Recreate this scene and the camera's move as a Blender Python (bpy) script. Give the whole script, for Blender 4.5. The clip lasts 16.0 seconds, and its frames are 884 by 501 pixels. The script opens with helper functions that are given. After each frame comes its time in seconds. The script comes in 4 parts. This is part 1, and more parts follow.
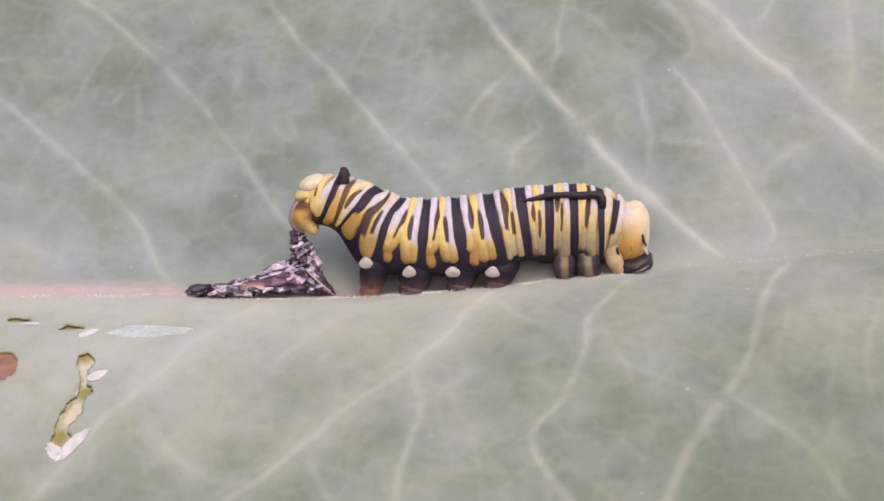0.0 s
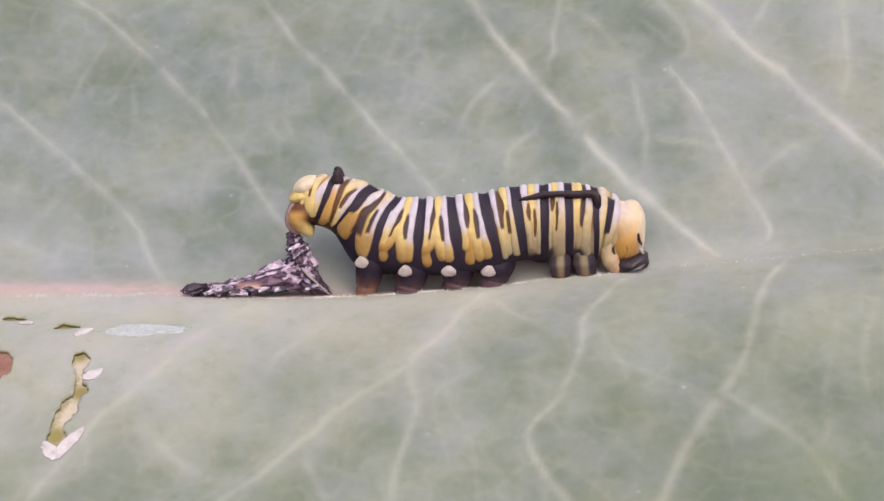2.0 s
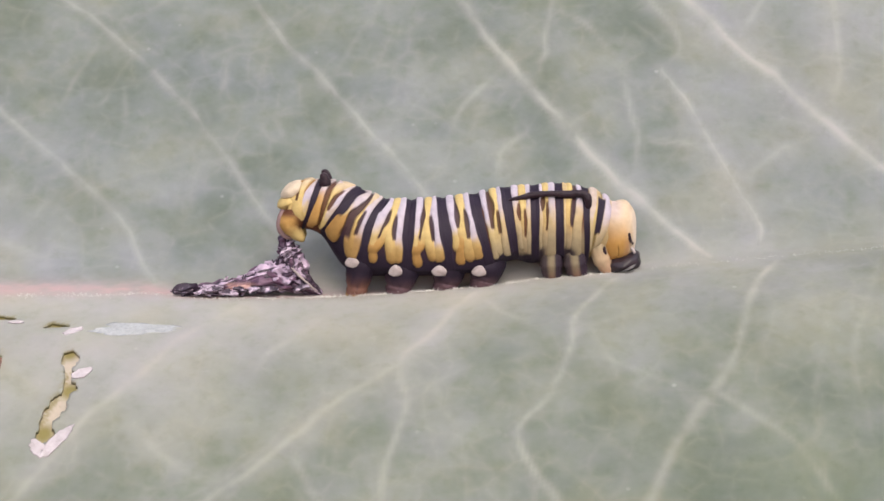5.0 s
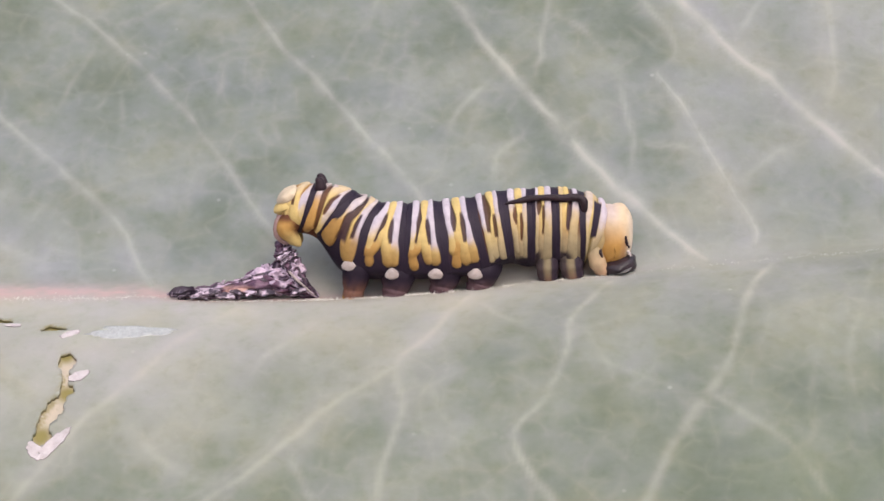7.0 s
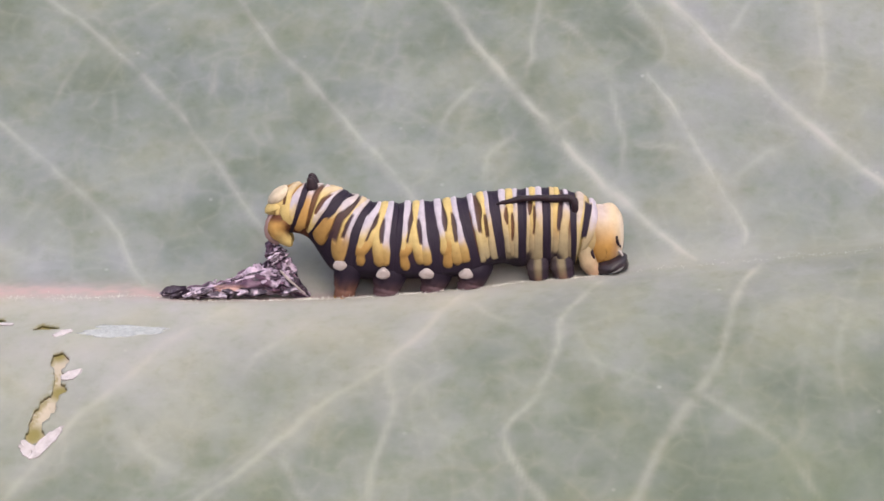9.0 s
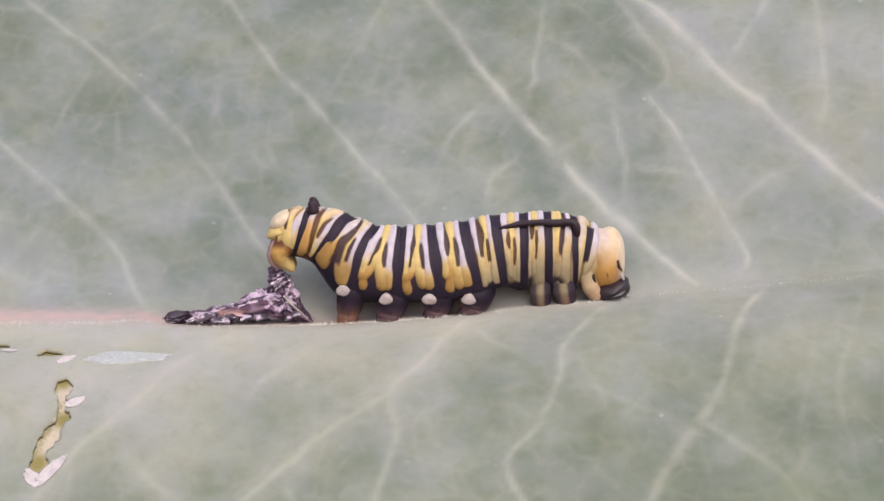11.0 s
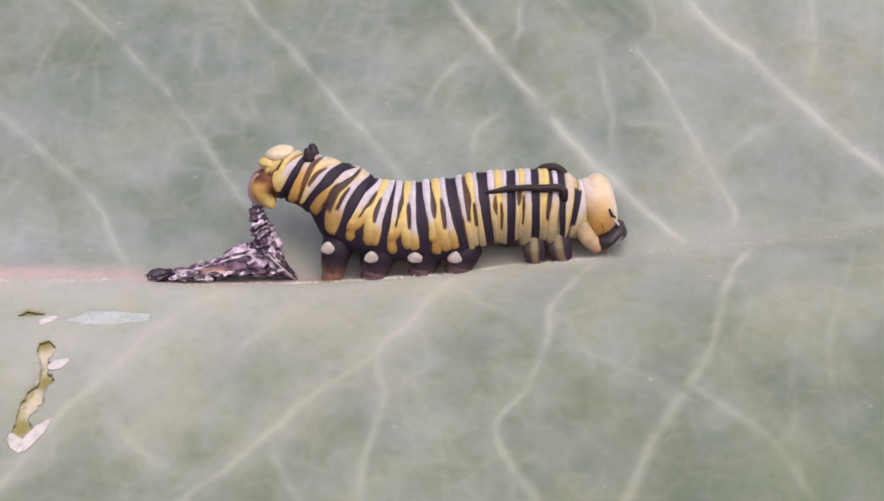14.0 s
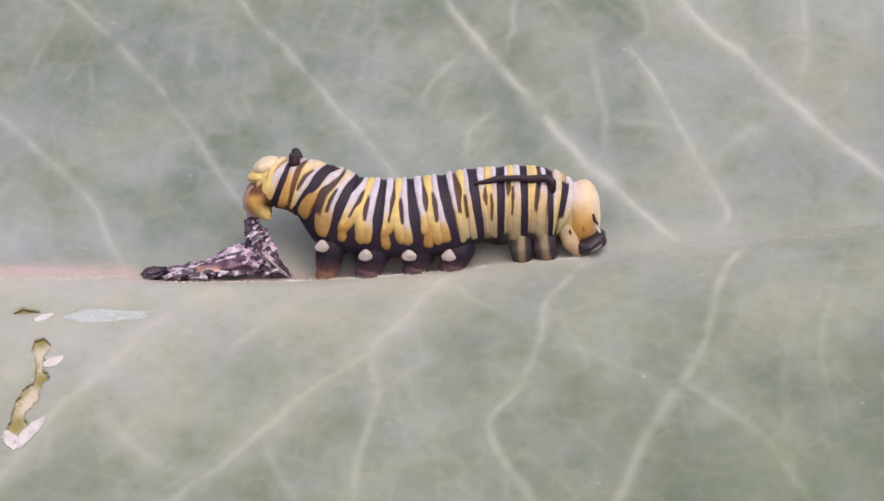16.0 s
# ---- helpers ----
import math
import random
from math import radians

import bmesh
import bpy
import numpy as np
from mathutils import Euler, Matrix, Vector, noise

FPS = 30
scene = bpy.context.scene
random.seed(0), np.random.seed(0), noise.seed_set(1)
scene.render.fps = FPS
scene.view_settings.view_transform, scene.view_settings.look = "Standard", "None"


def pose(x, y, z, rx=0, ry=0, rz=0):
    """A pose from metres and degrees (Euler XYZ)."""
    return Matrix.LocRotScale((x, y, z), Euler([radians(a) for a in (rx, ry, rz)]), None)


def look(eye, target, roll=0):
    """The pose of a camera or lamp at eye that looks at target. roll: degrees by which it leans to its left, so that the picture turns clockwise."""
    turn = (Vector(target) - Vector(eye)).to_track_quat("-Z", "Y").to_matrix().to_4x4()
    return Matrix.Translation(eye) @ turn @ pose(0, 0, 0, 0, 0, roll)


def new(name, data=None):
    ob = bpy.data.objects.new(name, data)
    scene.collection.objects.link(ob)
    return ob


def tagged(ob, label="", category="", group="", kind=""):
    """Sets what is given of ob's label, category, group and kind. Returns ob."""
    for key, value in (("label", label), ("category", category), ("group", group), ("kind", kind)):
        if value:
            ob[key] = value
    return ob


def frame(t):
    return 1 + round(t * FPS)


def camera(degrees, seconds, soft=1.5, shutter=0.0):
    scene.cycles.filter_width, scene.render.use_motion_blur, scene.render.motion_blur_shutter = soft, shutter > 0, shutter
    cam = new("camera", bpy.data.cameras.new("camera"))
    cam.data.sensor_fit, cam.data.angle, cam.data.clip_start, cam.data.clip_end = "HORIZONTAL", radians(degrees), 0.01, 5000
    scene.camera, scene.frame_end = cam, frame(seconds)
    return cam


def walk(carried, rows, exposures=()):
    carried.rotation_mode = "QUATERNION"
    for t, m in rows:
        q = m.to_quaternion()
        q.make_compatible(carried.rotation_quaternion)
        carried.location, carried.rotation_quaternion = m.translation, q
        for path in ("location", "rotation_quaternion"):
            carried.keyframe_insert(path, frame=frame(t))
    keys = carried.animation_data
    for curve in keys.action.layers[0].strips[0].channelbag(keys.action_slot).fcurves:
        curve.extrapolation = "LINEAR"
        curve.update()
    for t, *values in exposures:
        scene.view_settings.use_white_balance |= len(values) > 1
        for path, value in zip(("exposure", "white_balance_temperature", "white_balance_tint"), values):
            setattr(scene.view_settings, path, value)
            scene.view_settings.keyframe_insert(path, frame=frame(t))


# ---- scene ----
MM = 0.001
cam = camera(24.0, 16.0, soft=1.6)
# seconds; eye in mm; yaw, pitch, roll in degrees
PATH = [
    (0.0, 0.001, -72.187, 15.344, 0.001, -11.999, -0.000),
    (0.5, 0.166, -72.132, 15.204, 0.070, -11.938, 0.000),
    (1.0, -0.010, -72.225, 15.158, -0.032, -11.885, -0.001),
    (1.5, -0.188, -72.235, 15.274, -0.174, -11.908, 0.034),
    (2.0, -0.025, -72.211, 15.066, -0.133, -11.806, 0.015),
    (2.5, -0.112, -72.224, 14.810, -0.161, -11.692, 0.059),
    (3.0, 0.154, -72.505, 14.442, -0.004, -11.457, 0.018),
    (3.5, 0.107, -72.542, 14.969, -0.125, -11.606, -0.003),
    (4.0, 0.370, -72.270, 14.474, -0.084, -11.319, 0.028),
    (6.5, 0.275, -72.326, 13.970, -0.182, -10.942, 0.020),
    (7.0, 0.366, -72.461, 13.971, -0.191, -10.852, 0.003),
    (7.5, 0.795, -72.452, 13.800, -0.115, -10.721, -0.004),
    (8.0, 0.670, -72.797, 13.984, -0.349, -10.905, 0.019),
    (8.5, 0.518, -72.808, 14.112, -0.389, -10.953, 0.103),
    (11.0, 0.219, -72.712, 15.576, -0.481, -11.336, 0.194),
    (11.5, 0.481, -71.599, 17.048, -0.491, -12.238, 0.250),
    (12.0, 0.001, -71.231, 17.745, -0.896, -13.071, 0.289),
    (12.5, -0.281, -71.219, 18.004, -1.294, -13.774, 0.402),
    (13.0, -0.570, -71.038, 18.092, -1.505, -14.256, 0.463),
    (13.5, -0.551, -71.410, 17.521, -1.575, -14.127, 0.518),
    (14.0, -0.662, -71.436, 17.514, -1.607, -14.179, 0.543),
    (14.5, -0.712, -71.739, 17.083, -1.707, -14.017, 0.536),
    (15.0, -0.349, -71.672, 16.579, -1.528, -13.758, 0.495),
    (15.5, -0.792, -71.787, 17.550, -1.719, -14.088, 0.548),
    (16.0, -0.739, -71.741, 17.397, -1.835, -14.081, 0.606),
]


def aimed(x, y, z, yaw, pitch, roll):
    """A camera pose from an eye in mm and its yaw, pitch and lean in degrees."""
    turn = Euler((radians(90 + pitch), 0, radians(yaw))).to_matrix().to_4x4()
    return Matrix.Translation(Vector((x, y, z)) * MM) @ turn @ pose(0, 0, 0, 0, 0, roll)


walk(cam, [(t, aimed(*row)) for t, *row in PATH], ((0.0, 0.64), (8.5, 0.64), (11.0, 0.60), (16.0, 0.60)))

# ---------------------------------------------------------------- light
world = bpy.data.worlds.new("sky")
scene.world = world
world.use_nodes = True
sky = world.node_tree.nodes.new("ShaderNodeTexSky")
sky.sky_type, sky.sun_disc = "NISHITA", False
sky.sun_elevation, sky.sun_rotation = radians(55), radians(161)
sky.air_density, sky.dust_density, sky.ozone_density = 1.0, 6.0, 1.0
world.node_tree.links.new(sky.outputs[0], world.node_tree.nodes["Background"].inputs[0])
world.node_tree.nodes["Background"].inputs[1].default_value = 0.15

sun = new("sun", bpy.data.lights.new("sun", "SUN"))
sun.data.energy, sun.data.angle, sun.data.color = 1.25, radians(140), (0.938, 0.933, 0.988)
sun.matrix_world = look((0.25, -0.74, 1.10), (0, 0, 0))
scene.view_settings.exposure = 0.64

# ---------------------------------------------------------------- helpers


def material(name, rough=0.5, spec=0.5):
    """A node material, with its tree and its principled shader."""
    m = bpy.data.materials.new(name)
    m.use_nodes = True
    shader = m.node_tree.nodes["Principled BSDF"]
    shader.inputs["Roughness"].default_value = rough
    shader.inputs["Specular IOR Level"].default_value = spec
    return m, m.node_tree, shader


def grain(tree, size, detail=4.0, rough=0.55):
    """Noise with features of that many millimetres, on the object's own coordinates."""
    co = tree.nodes.new("ShaderNodeTexCoord")
    n = tree.nodes.new("ShaderNodeTexNoise")
    n.inputs["Scale"].default_value = 1000.0 / size
    n.inputs["Detail"].default_value, n.inputs["Roughness"].default_value = detail, rough
    tree.links.new(co.outputs["Object"], n.inputs["Vector"])
    return n.outputs["Fac"]


def ramp(tree, fac, stops):
    r = tree.nodes.new("ShaderNodeValToRGB")
    while len(r.color_ramp.elements) < len(stops):
        r.color_ramp.elements.new(0.5)
    for e, (at, c) in zip(r.color_ramp.elements, stops):
        e.position, e.color = at, (c, c, c, 1) if isinstance(c, float) else (*c, 1)
    tree.links.new(fac, r.inputs[0])
    return r.outputs[0]


def mix(tree, fac, a, b, way="MIX"):
    n = tree.nodes.new("ShaderNodeMix")
    n.data_type, n.blend_type = "RGBA", way
    for socket, value in ((n.inputs[0], fac), (n.inputs[6], a), (n.inputs[7], b)):
        if isinstance(value, (float, int)):
            socket.default_value = value
        elif isinstance(value, tuple):
            socket.default_value = (*value, 1)
        else:
            tree.links.new(value, socket)
    return n.outputs[2]


def times(tree, a, b):
    n = tree.nodes.new("ShaderNodeMath")
    n.operation = "MULTIPLY"
    for socket, value in zip(n.inputs, (a, b)):
        if isinstance(value, (float, int)):
            socket.default_value = value
        else:
            tree.links.new(value, socket)
    return n.outputs[0]


def bump(tree, shader, height, depth, strength=1.0):
    """Fine relief, depth in millimetres."""
    b = tree.nodes.new("ShaderNodeBump")
    b.inputs["Strength"].default_value, b.inputs["Distance"].default_value = strength, depth * MM
    tree.links.new(height, b.inputs["Height"])
    tree.links.new(b.outputs[0], shader.inputs["Normal"])


def attribute(tree, name, out="Fac"):
    n = tree.nodes.new("ShaderNodeAttribute")
    n.attribute_name = name
    return n.outputs[out]


def linked(name, me, mat, parent=None, label="", at=(0, 0, 0)):
    """Links a mesh as one smooth object, under a parent if there is one. at: its origin in millimetres, in its parent's space."""
    for p in me.polygons:
        p.use_smooth = True
    me.materials.append(mat)
    ob = new(name, me)
    ob.parent = parent
    ob.location = Vector(at) * MM
    return tagged(ob, label)


def sheet(name, points, closed_u=False, cap=False):
    """A mesh from a numpy grid (rows, columns, 3) in millimetres; closed_u joins the columns round; cap closes the end rows."""
    rows, cols = points.shape[:2]
    k = np.arange(rows * cols).reshape(rows, cols)
    nxt = np.roll(k, -1, 1) if closed_u else k[:, 1:]
    now = k if closed_u else k[:, :-1]
    quads = np.stack([now[:-1], nxt[:-1], nxt[1:], now[1:]], -1).reshape(-1, 4).tolist()
    if cap:
        quads += [k[0].tolist()[::-1], k[-1].tolist()]
    me = bpy.data.meshes.new(name)
    me.from_pydata((points.reshape(-1, 3) * MM).tolist(), [], quads)
    return me


def painted(me, name, values):
    """Stores colours (n, 3) or numbers (n) on the mesh's points."""
    values = np.asarray(values, float)
    if values.ndim == 1:
        me.attributes.new(name, "FLOAT", "POINT").data.foreach_set("value", values.ravel())
    else:
        rgba = np.concatenate([values, np.ones((len(values), 1))], 1)
        me.attributes.new(name, "FLOAT_COLOR", "POINT").data.foreach_set("color", rgba.ravel())


def smooth(a, b, x):
    f = np.clip((np.asarray(x, float) - a) / (b - a), 0, 1)
    return f * f * (3 - 2 * f)


def glide(nodes, s):
    """Catmull-Rom through rows of numbers, at the places s (in rows)."""
    nodes = np.asarray(nodes, float)
    padded = np.concatenate([[2 * nodes[0] - nodes[1]], nodes, [2 * nodes[-1] - nodes[-2]]])
    s = np.clip(np.asarray(s, float), 0, len(nodes) - 1 - 1e-6)
    i = s.astype(int)
    f = (s - i)[..., None]
    a, b, c, d = padded[i], padded[i + 1], padded[i + 2], padded[i + 3]
    return 0.5 * (2 * b + (c - a) * f + (2 * a - 5 * b + 4 * c - d) * f**2 + (3 * b - a - 3 * c + d) * f**3)


def rough_noise(x, y, z=0.0, seed=0, octaves=3):
    """Smooth value noise of numpy arrays, about -1 to 1."""
    total, size = 0.0, 1.0
    for o in range(octaves):
        total = total + size * lattice(x * 2**o, y * 2**o, z * 2**o, seed + 17 * o)
        size *= 0.5
    return total / 1.6


def lattice(x, y, z, seed):
    x, y, z = np.broadcast_arrays(*(np.asarray(v, float) for v in (x, y, z)))
    xi, yi, zi = np.floor(x).astype(int), np.floor(y).astype(int), np.floor(z).astype(int)
    fx, fy, fz = (v * v * (3 - 2 * v) for v in (x - xi, y - yi, z - zi))

    def corner(i, j, k):
        h = (xi + i) * 374761393 + (yi + j) * 668265263 + (zi + k) * 2147483647 + seed * 144269
        h = (h ^ (h >> 13)) * 1274126177
        return ((h ^ (h >> 16)) & 0xFFFF) / 32767.5 - 1

    total = 0.0
    for i in (0, 1):
        for j in (0, 1):
            for k in (0, 1):
                w = (fx if i else 1 - fx) * (fy if j else 1 - fy) * (fz if k else 1 - fz)
                total = total + w * corner(i, j, k)
    return total


# ---------------------------------------------------------------- materials


def leaf_material():
    m, tree, shader = material("leaf_underside", 0.66, 0.25)
    blotch = ramp(tree, grain(tree, 3.2, 4.0), [(0.30, (0.166, 0.196, 0.163)), (0.68, (0.284, 0.306, 0.278))])
    bloom_light = attribute(tree, "bloom_light")
    base = mix(tree, bloom_light, blotch, (0.466, 0.466, 0.450))
    patch = ramp(tree, grain(tree, 1.1, 3.0), [(0.34, (0.94, 0.96, 0.945)), (0.5, (1.0, 1.0, 1.0)), (0.68, (1.04, 1.03, 1.04))])
    base = mix(tree, 1.0, base, patch, "MULTIPLY")
    fine = ramp(tree, grain(tree, 0.35, 3.0), [(0.3, 0.98), (0.7, 1.02)])
    base = mix(tree, 1.0, base, fine, "MULTIPLY")
    # faint nets of the smallest veins, coarse and fine
    co = tree.nodes.new("ShaderNodeTexCoord")
    warp = tree.nodes.new("ShaderNodeTexNoise")
    warp.inputs["Scale"].default_value, warp.inputs["Detail"].default_value = 800.0, 3.0
    tree.links.new(co.outputs["Object"], warp.inputs["Vector"])
    moved = mix(tree, 0.0005, co.outputs["Object"], warp.outputs["Color"], "ADD")
    for scale, line, amount in ((330.0, 0.030, 0.17), (900.0, 0.06, 0.15)):
        cells = tree.nodes.new("ShaderNodeTexVoronoi")
        cells.feature = "DISTANCE_TO_EDGE"
        cells.inputs["Scale"].default_value = scale
        tree.links.new(moved, cells.inputs["Vector"])
        net = ramp(tree, cells.outputs["Distance"], [(0.0, amount), (line, amount * 0.5), (line * 2.6, 0.0)])
        where = ramp(tree, grain(tree, 900.0 / scale, 2.0), [(0.42, 0.10), (0.62, 1.0)])
        base = mix(tree, times(tree, net, where), base, (0.43, 0.42, 0.38))
    # greener and darker sunken spots between them, and specks of wax
    spots = ramp(tree, grain(tree, 0.55, 5.0, 0.65), [(0.28, (0.93, 0.945, 0.92)), (0.46, (1.0, 1.0, 1.0)), (0.62, (1.0, 1.0, 1.0)), (0.78, (1.09, 1.07, 1.09))])
    base = mix(tree, 1.0, base, spots, "MULTIPLY")
    hue = ramp(tree, grain(tree, 2.2, 3.0), [(0.32, (1.03, 1.00, 0.93)), (0.5, (1.0, 1.0, 1.0)), (0.68, (0.99, 0.985, 1.06))])
    base = mix(tree, 1.0, base, hue, "MULTIPLY")
    dots = tree.nodes.new("ShaderNodeTexVoronoi")
    dots.inputs["Scale"].default_value = 900.0
    tree.links.new(co.outputs["Object"], dots.inputs["Vector"])
    speck = times(tree, ramp(tree, dots.outputs["Distance"], [(0.04, 0.28), (0.10, 0.0)]), ramp(tree, grain(tree, 2.6, 2.0), [(0.52, 0.0), (0.62, 1.0)]))
    base = mix(tree, speck, base, (0.60, 0.60, 0.58))
    base = mix(tree, attribute(tree, "vein"), base, (0.56, 0.54, 0.50))
    base = mix(tree, attribute(tree, "pink"), base, (0.57, 0.40, 0.40))
    base = mix(tree, attribute(tree, "film"), base, (0.55, 0.50, 0.42))
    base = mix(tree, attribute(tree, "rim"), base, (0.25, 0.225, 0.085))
    # far half cooler, near half warmer: light's cast put into the colour
    base = mix(tree, 1.0, base, mix(tree, attribute(tree, "cool_light"), (1.02, 1.005, 0.955), (0.985, 0.99, 1.045)), "MULTIPLY")
    # darker, greener tone at the near right and the far left
    base = mix(tree, attribute(tree, "deep_green"), base, mix(tree, 1.0, base, (0.62, 0.70, 0.60), "MULTIPLY"))
    tree.links.new(base, shader.inputs["Base Color"])
    bump(tree, shader, grain(tree, 0.6, 5.0, 0.6), 0.06, 0.45)
    thin = tree.nodes.new("ShaderNodeBsdfTranslucent")
    tree.links.new(base, thin.inputs[0])
    both = tree.nodes.new("ShaderNodeMixShader")
    both.inputs[0].default_value = 0.42
    tree.links.new(shader.outputs[0], both.inputs[1])
    tree.links.new(thin.outputs[0], both.inputs[2])
    tree.links.new(both.outputs[0], tree.nodes["Material Output"].inputs["Surface"])
    return m


def skin_material(name, rough, spec, patchy=0.12, coat=0.0, relief=0.02):
    """Soft skin whose pattern is stored on the mesh as 'tint'."""
    m, tree, shader = material(name, rough, spec)
    shade = ramp(tree, grain(tree, 0.25, 4.0), [(0.3, 1.0 - patchy), (0.7, 1.0 + patchy)])
    tree.links.new(mix(tree, 1.0, attribute(tree, "tint", "Color"), shade, "MULTIPLY"), shader.inputs["Base Color"])
    shader.inputs["Coat Weight"].default_value = coat
    bump(tree, shader, grain(tree, 0.12, 3.0), relief, 0.6)
    return m


def plain_material(name, low, high, rough, spec=0.4, size=0.3, relief=0.03, coat=0.0):
    m, tree, shader = material(name, rough, spec)
    tree.links.new(ramp(tree, grain(tree, size), [(0.3, low), (0.7, high)]), shader.inputs["Base Color"])
    shader.inputs["Coat Weight"].default_value = coat
    bump(tree, shader, grain(tree, size * 0.5), relief, 0.7)
    return m


LEAF = leaf_material()
HAIR = plain_material("leaf_hair", (0.55, 0.54, 0.50), (0.68, 0.67, 0.63), 0.7, 0.2)
LATEX = plain_material("dried_latex", (0.235, 0.25, 0.242), (0.345, 0.35, 0.36), 0.45, 0.4, 0.16, 0.05)
TORN = plain_material("torn_leaf_skin", (0.30, 0.27, 0.27), (0.43, 0.385, 0.40), 0.6, 0.3, 0.35, 0.04)
SKIN = skin_material("caterpillar_skin", 0.55, 0.16)
HEAD = skin_material("soft_new_head", 0.55, 0.10, 0.07)
DARK = plain_material("black_fleshy_skin", (0.010, 0.005, 0.009), (0.026, 0.013, 0.018), 0.5, 0.22, 0.15)
SHED = skin_material("shed_skin", 0.5, 0.45, 0.35, 0.0, 0.05)
SHELL = plain_material("old_head_shell", (0.010, 0.006, 0.009), (0.030, 0.018, 0.024), 0.42, 0.35, 0.3, 0.03, 0.05)
SHELL_SHINE = plain_material("old_head_shell_shine", (0.07, 0.065, 0.062), (0.15, 0.14, 0.135), 0.4, 0.45, 0.25, 0.02)
SPOT = plain_material("white_leg_patch", (0.26, 0.215, 0.205), (0.38, 0.325, 0.315), 0.45, 0.4, 0.3)
SOIL = plain_material("soil", (0.12, 0.056, 0.040), (0.27, 0.135, 0.098), 0.9, 0.2, 30.0, 4.0)

# ---------------------------------------------------------------- ground far below
GROUND_Z = -400.0
span = np.linspace(-1, 1, 41)
gx, gy = np.meshgrid(np.sign(span) * np.abs(span) ** 4 * 4e5, np.sign(span) * np.abs(span) ** 4 * 4e5)
ground = linked("ground", sheet("ground", np.stack([gx, gy, GROUND_Z + 6 * rough_noise(gx / 90, gy / 90)], -1)), SOIL)
tagged(ground, "reddish brown bare soil far below the leaf", "ground", kind="structure")

# ---------------------------------------------------------------- the leaf


def soft_plus(x):
    return np.logaddexp(0, x)


def crease(x):
    """Height of the leaf's crest line along its length."""
    return -1.53 + 0.135 * soft_plus((np.asarray(x, float) + 3) / 1.5)


def leaf_z(x, y):
    """Height of the leaf: a valley along the midrib, a steep far half and a falling near half."""
    y = np.asarray(y, float)
    far = np.where(y > 14, 14 + (y - 14) * 0.45, np.where(y < -14, -14 + (y + 14) * 0.6, y))
    fold = 0.6 * soft_plus((far - 1.4) / 0.6) - 0.781 * 2.0 * soft_plus((-3.0 - far) / 2.0) + 0.12
    valley = (0.42 * smooth(-7.5, -11, x) + 0.12 * smooth(1.5, 4, x) + 0.12 * smooth(6.5, 9.5, x) - 0.42) * np.exp(-((y - 0.45) / 0.85) ** 2) + 0.2
    return crease(x) + fold + valley


VEINS = []


def vein(width, *points):
    """A vein of that half width (mm) over the leaf, through points in plan."""
    line = glide(points, np.linspace(0, len(points) - 1, 9 * (len(points) - 1) + 1))
    crook = np.stack([rough_noise(line[:, 0] * 0.9, line[:, 1] * 0.9, seed=k) for k in (61, 62)], -1)
    VEINS.append((width, line + 0.11 * crook))


# far half: main side veins, then the finer ones
vein(0.20, (-19.3, 8.4), (-16.9, 7.0), (-14.8, 5.7), (-12.7, 4.2), (-11.3, 3.1), (-10.6, 2.0), (-9.8, 0.7))
vein(0.18, (-16.6, 12.0), (-14.2, 10.5), (-13.0, 9.8), (-11.5, 8.7), (-9.8, 7.3), (-8.2, 5.7), (-7.0, 4.4), (-6.1, 3.4), (-4.6, 1.6))
vein(0.22, (-8.5, 12.6), (-6.8, 10.5), (-5.6, 9.1), (-4.0, 7.7), (-2.2, 5.9), (-0.9, 4.6), (-0.1, 3.7), (2.0, 1.4))
vein(0.24, (-0.4, 12.3), (1.2, 10.2), (3.2, 7.7), (4.8, 6.0), (6.6, 4.0), (8.2, 2.5), (9.3, 1.5), (10.1, 0.4))
vein(0.24, (8.2, 11.2), (10.1, 9.5), (11.8, 7.7), (13.8, 5.9), (16.3, 3.6), (18.0, 2.1))
vein(0.13, (15.7, 11.4), (15.7, 9.0), (15.7, 6.8), (15.2, 5.5))
vein(0.165, (8.9, 7.2), (9.7, 6.0), (10.6, 4.4), (11.3, 3.1), (12.0, 1.7), (11.9, 0.8))
vein(0.14, (5.3, 12.3), (4.8, 9.9), (4.5, 8.7), (4.4, 7.9), (3.2, 7.6))
vein(0.12, (7.3, 7.5), (7.6, 6.0), (7.8, 5.0), (7.7, 3.9))
vein(0.15, (2.8, 7.6), (1.4, 6.6), (0.6, 5.4))
vein(0.14, (-12.8, 9.4), (-13.6, 7.9), (-14.1, 6.8))
vein(0.14, (-8.2, 8.8), (-7.8, 8.1), (-8.2, 7.0))
vein(0.13, (-5.8, 6.9), (-5.6, 6.1), (-5.2, 5.3))
vein(0.12, (3.9, 5.7), (2.7, 4.9), (2.6, 3.8))
vein(0.12, (-11.9, 7.9), (-11.6, 6.6), (-11.6, 5.5))
vein(0.11, (-1.2, 7.6), (-1.5, 6.6))
vein(0.13, (-0.8, 12.5), (-2.1, 10.4), (-3.2, 8.6), (-4.0, 7.8))
vein(0.12, (7.3, 7.5), (6.1, 9.0), (4.8, 9.7))
vein(0.12, (8.9, 7.2), (9.7, 8.1), (8.7, 9.6), (7.4, 11.7))
vein(0.12, (11.9, 8.0), (12.9, 9.2), (14.5, 11.2))
vein(0.10, (-16.0, 2.6), (-14.9, 2.2), (-14.0, 1.8))
vein(0.10, (-9.4, 4.8), (-9.4, 3.3))
vein(0.10, (10.6, 4.4), (9.2, 4.7), (7.8, 5.0))
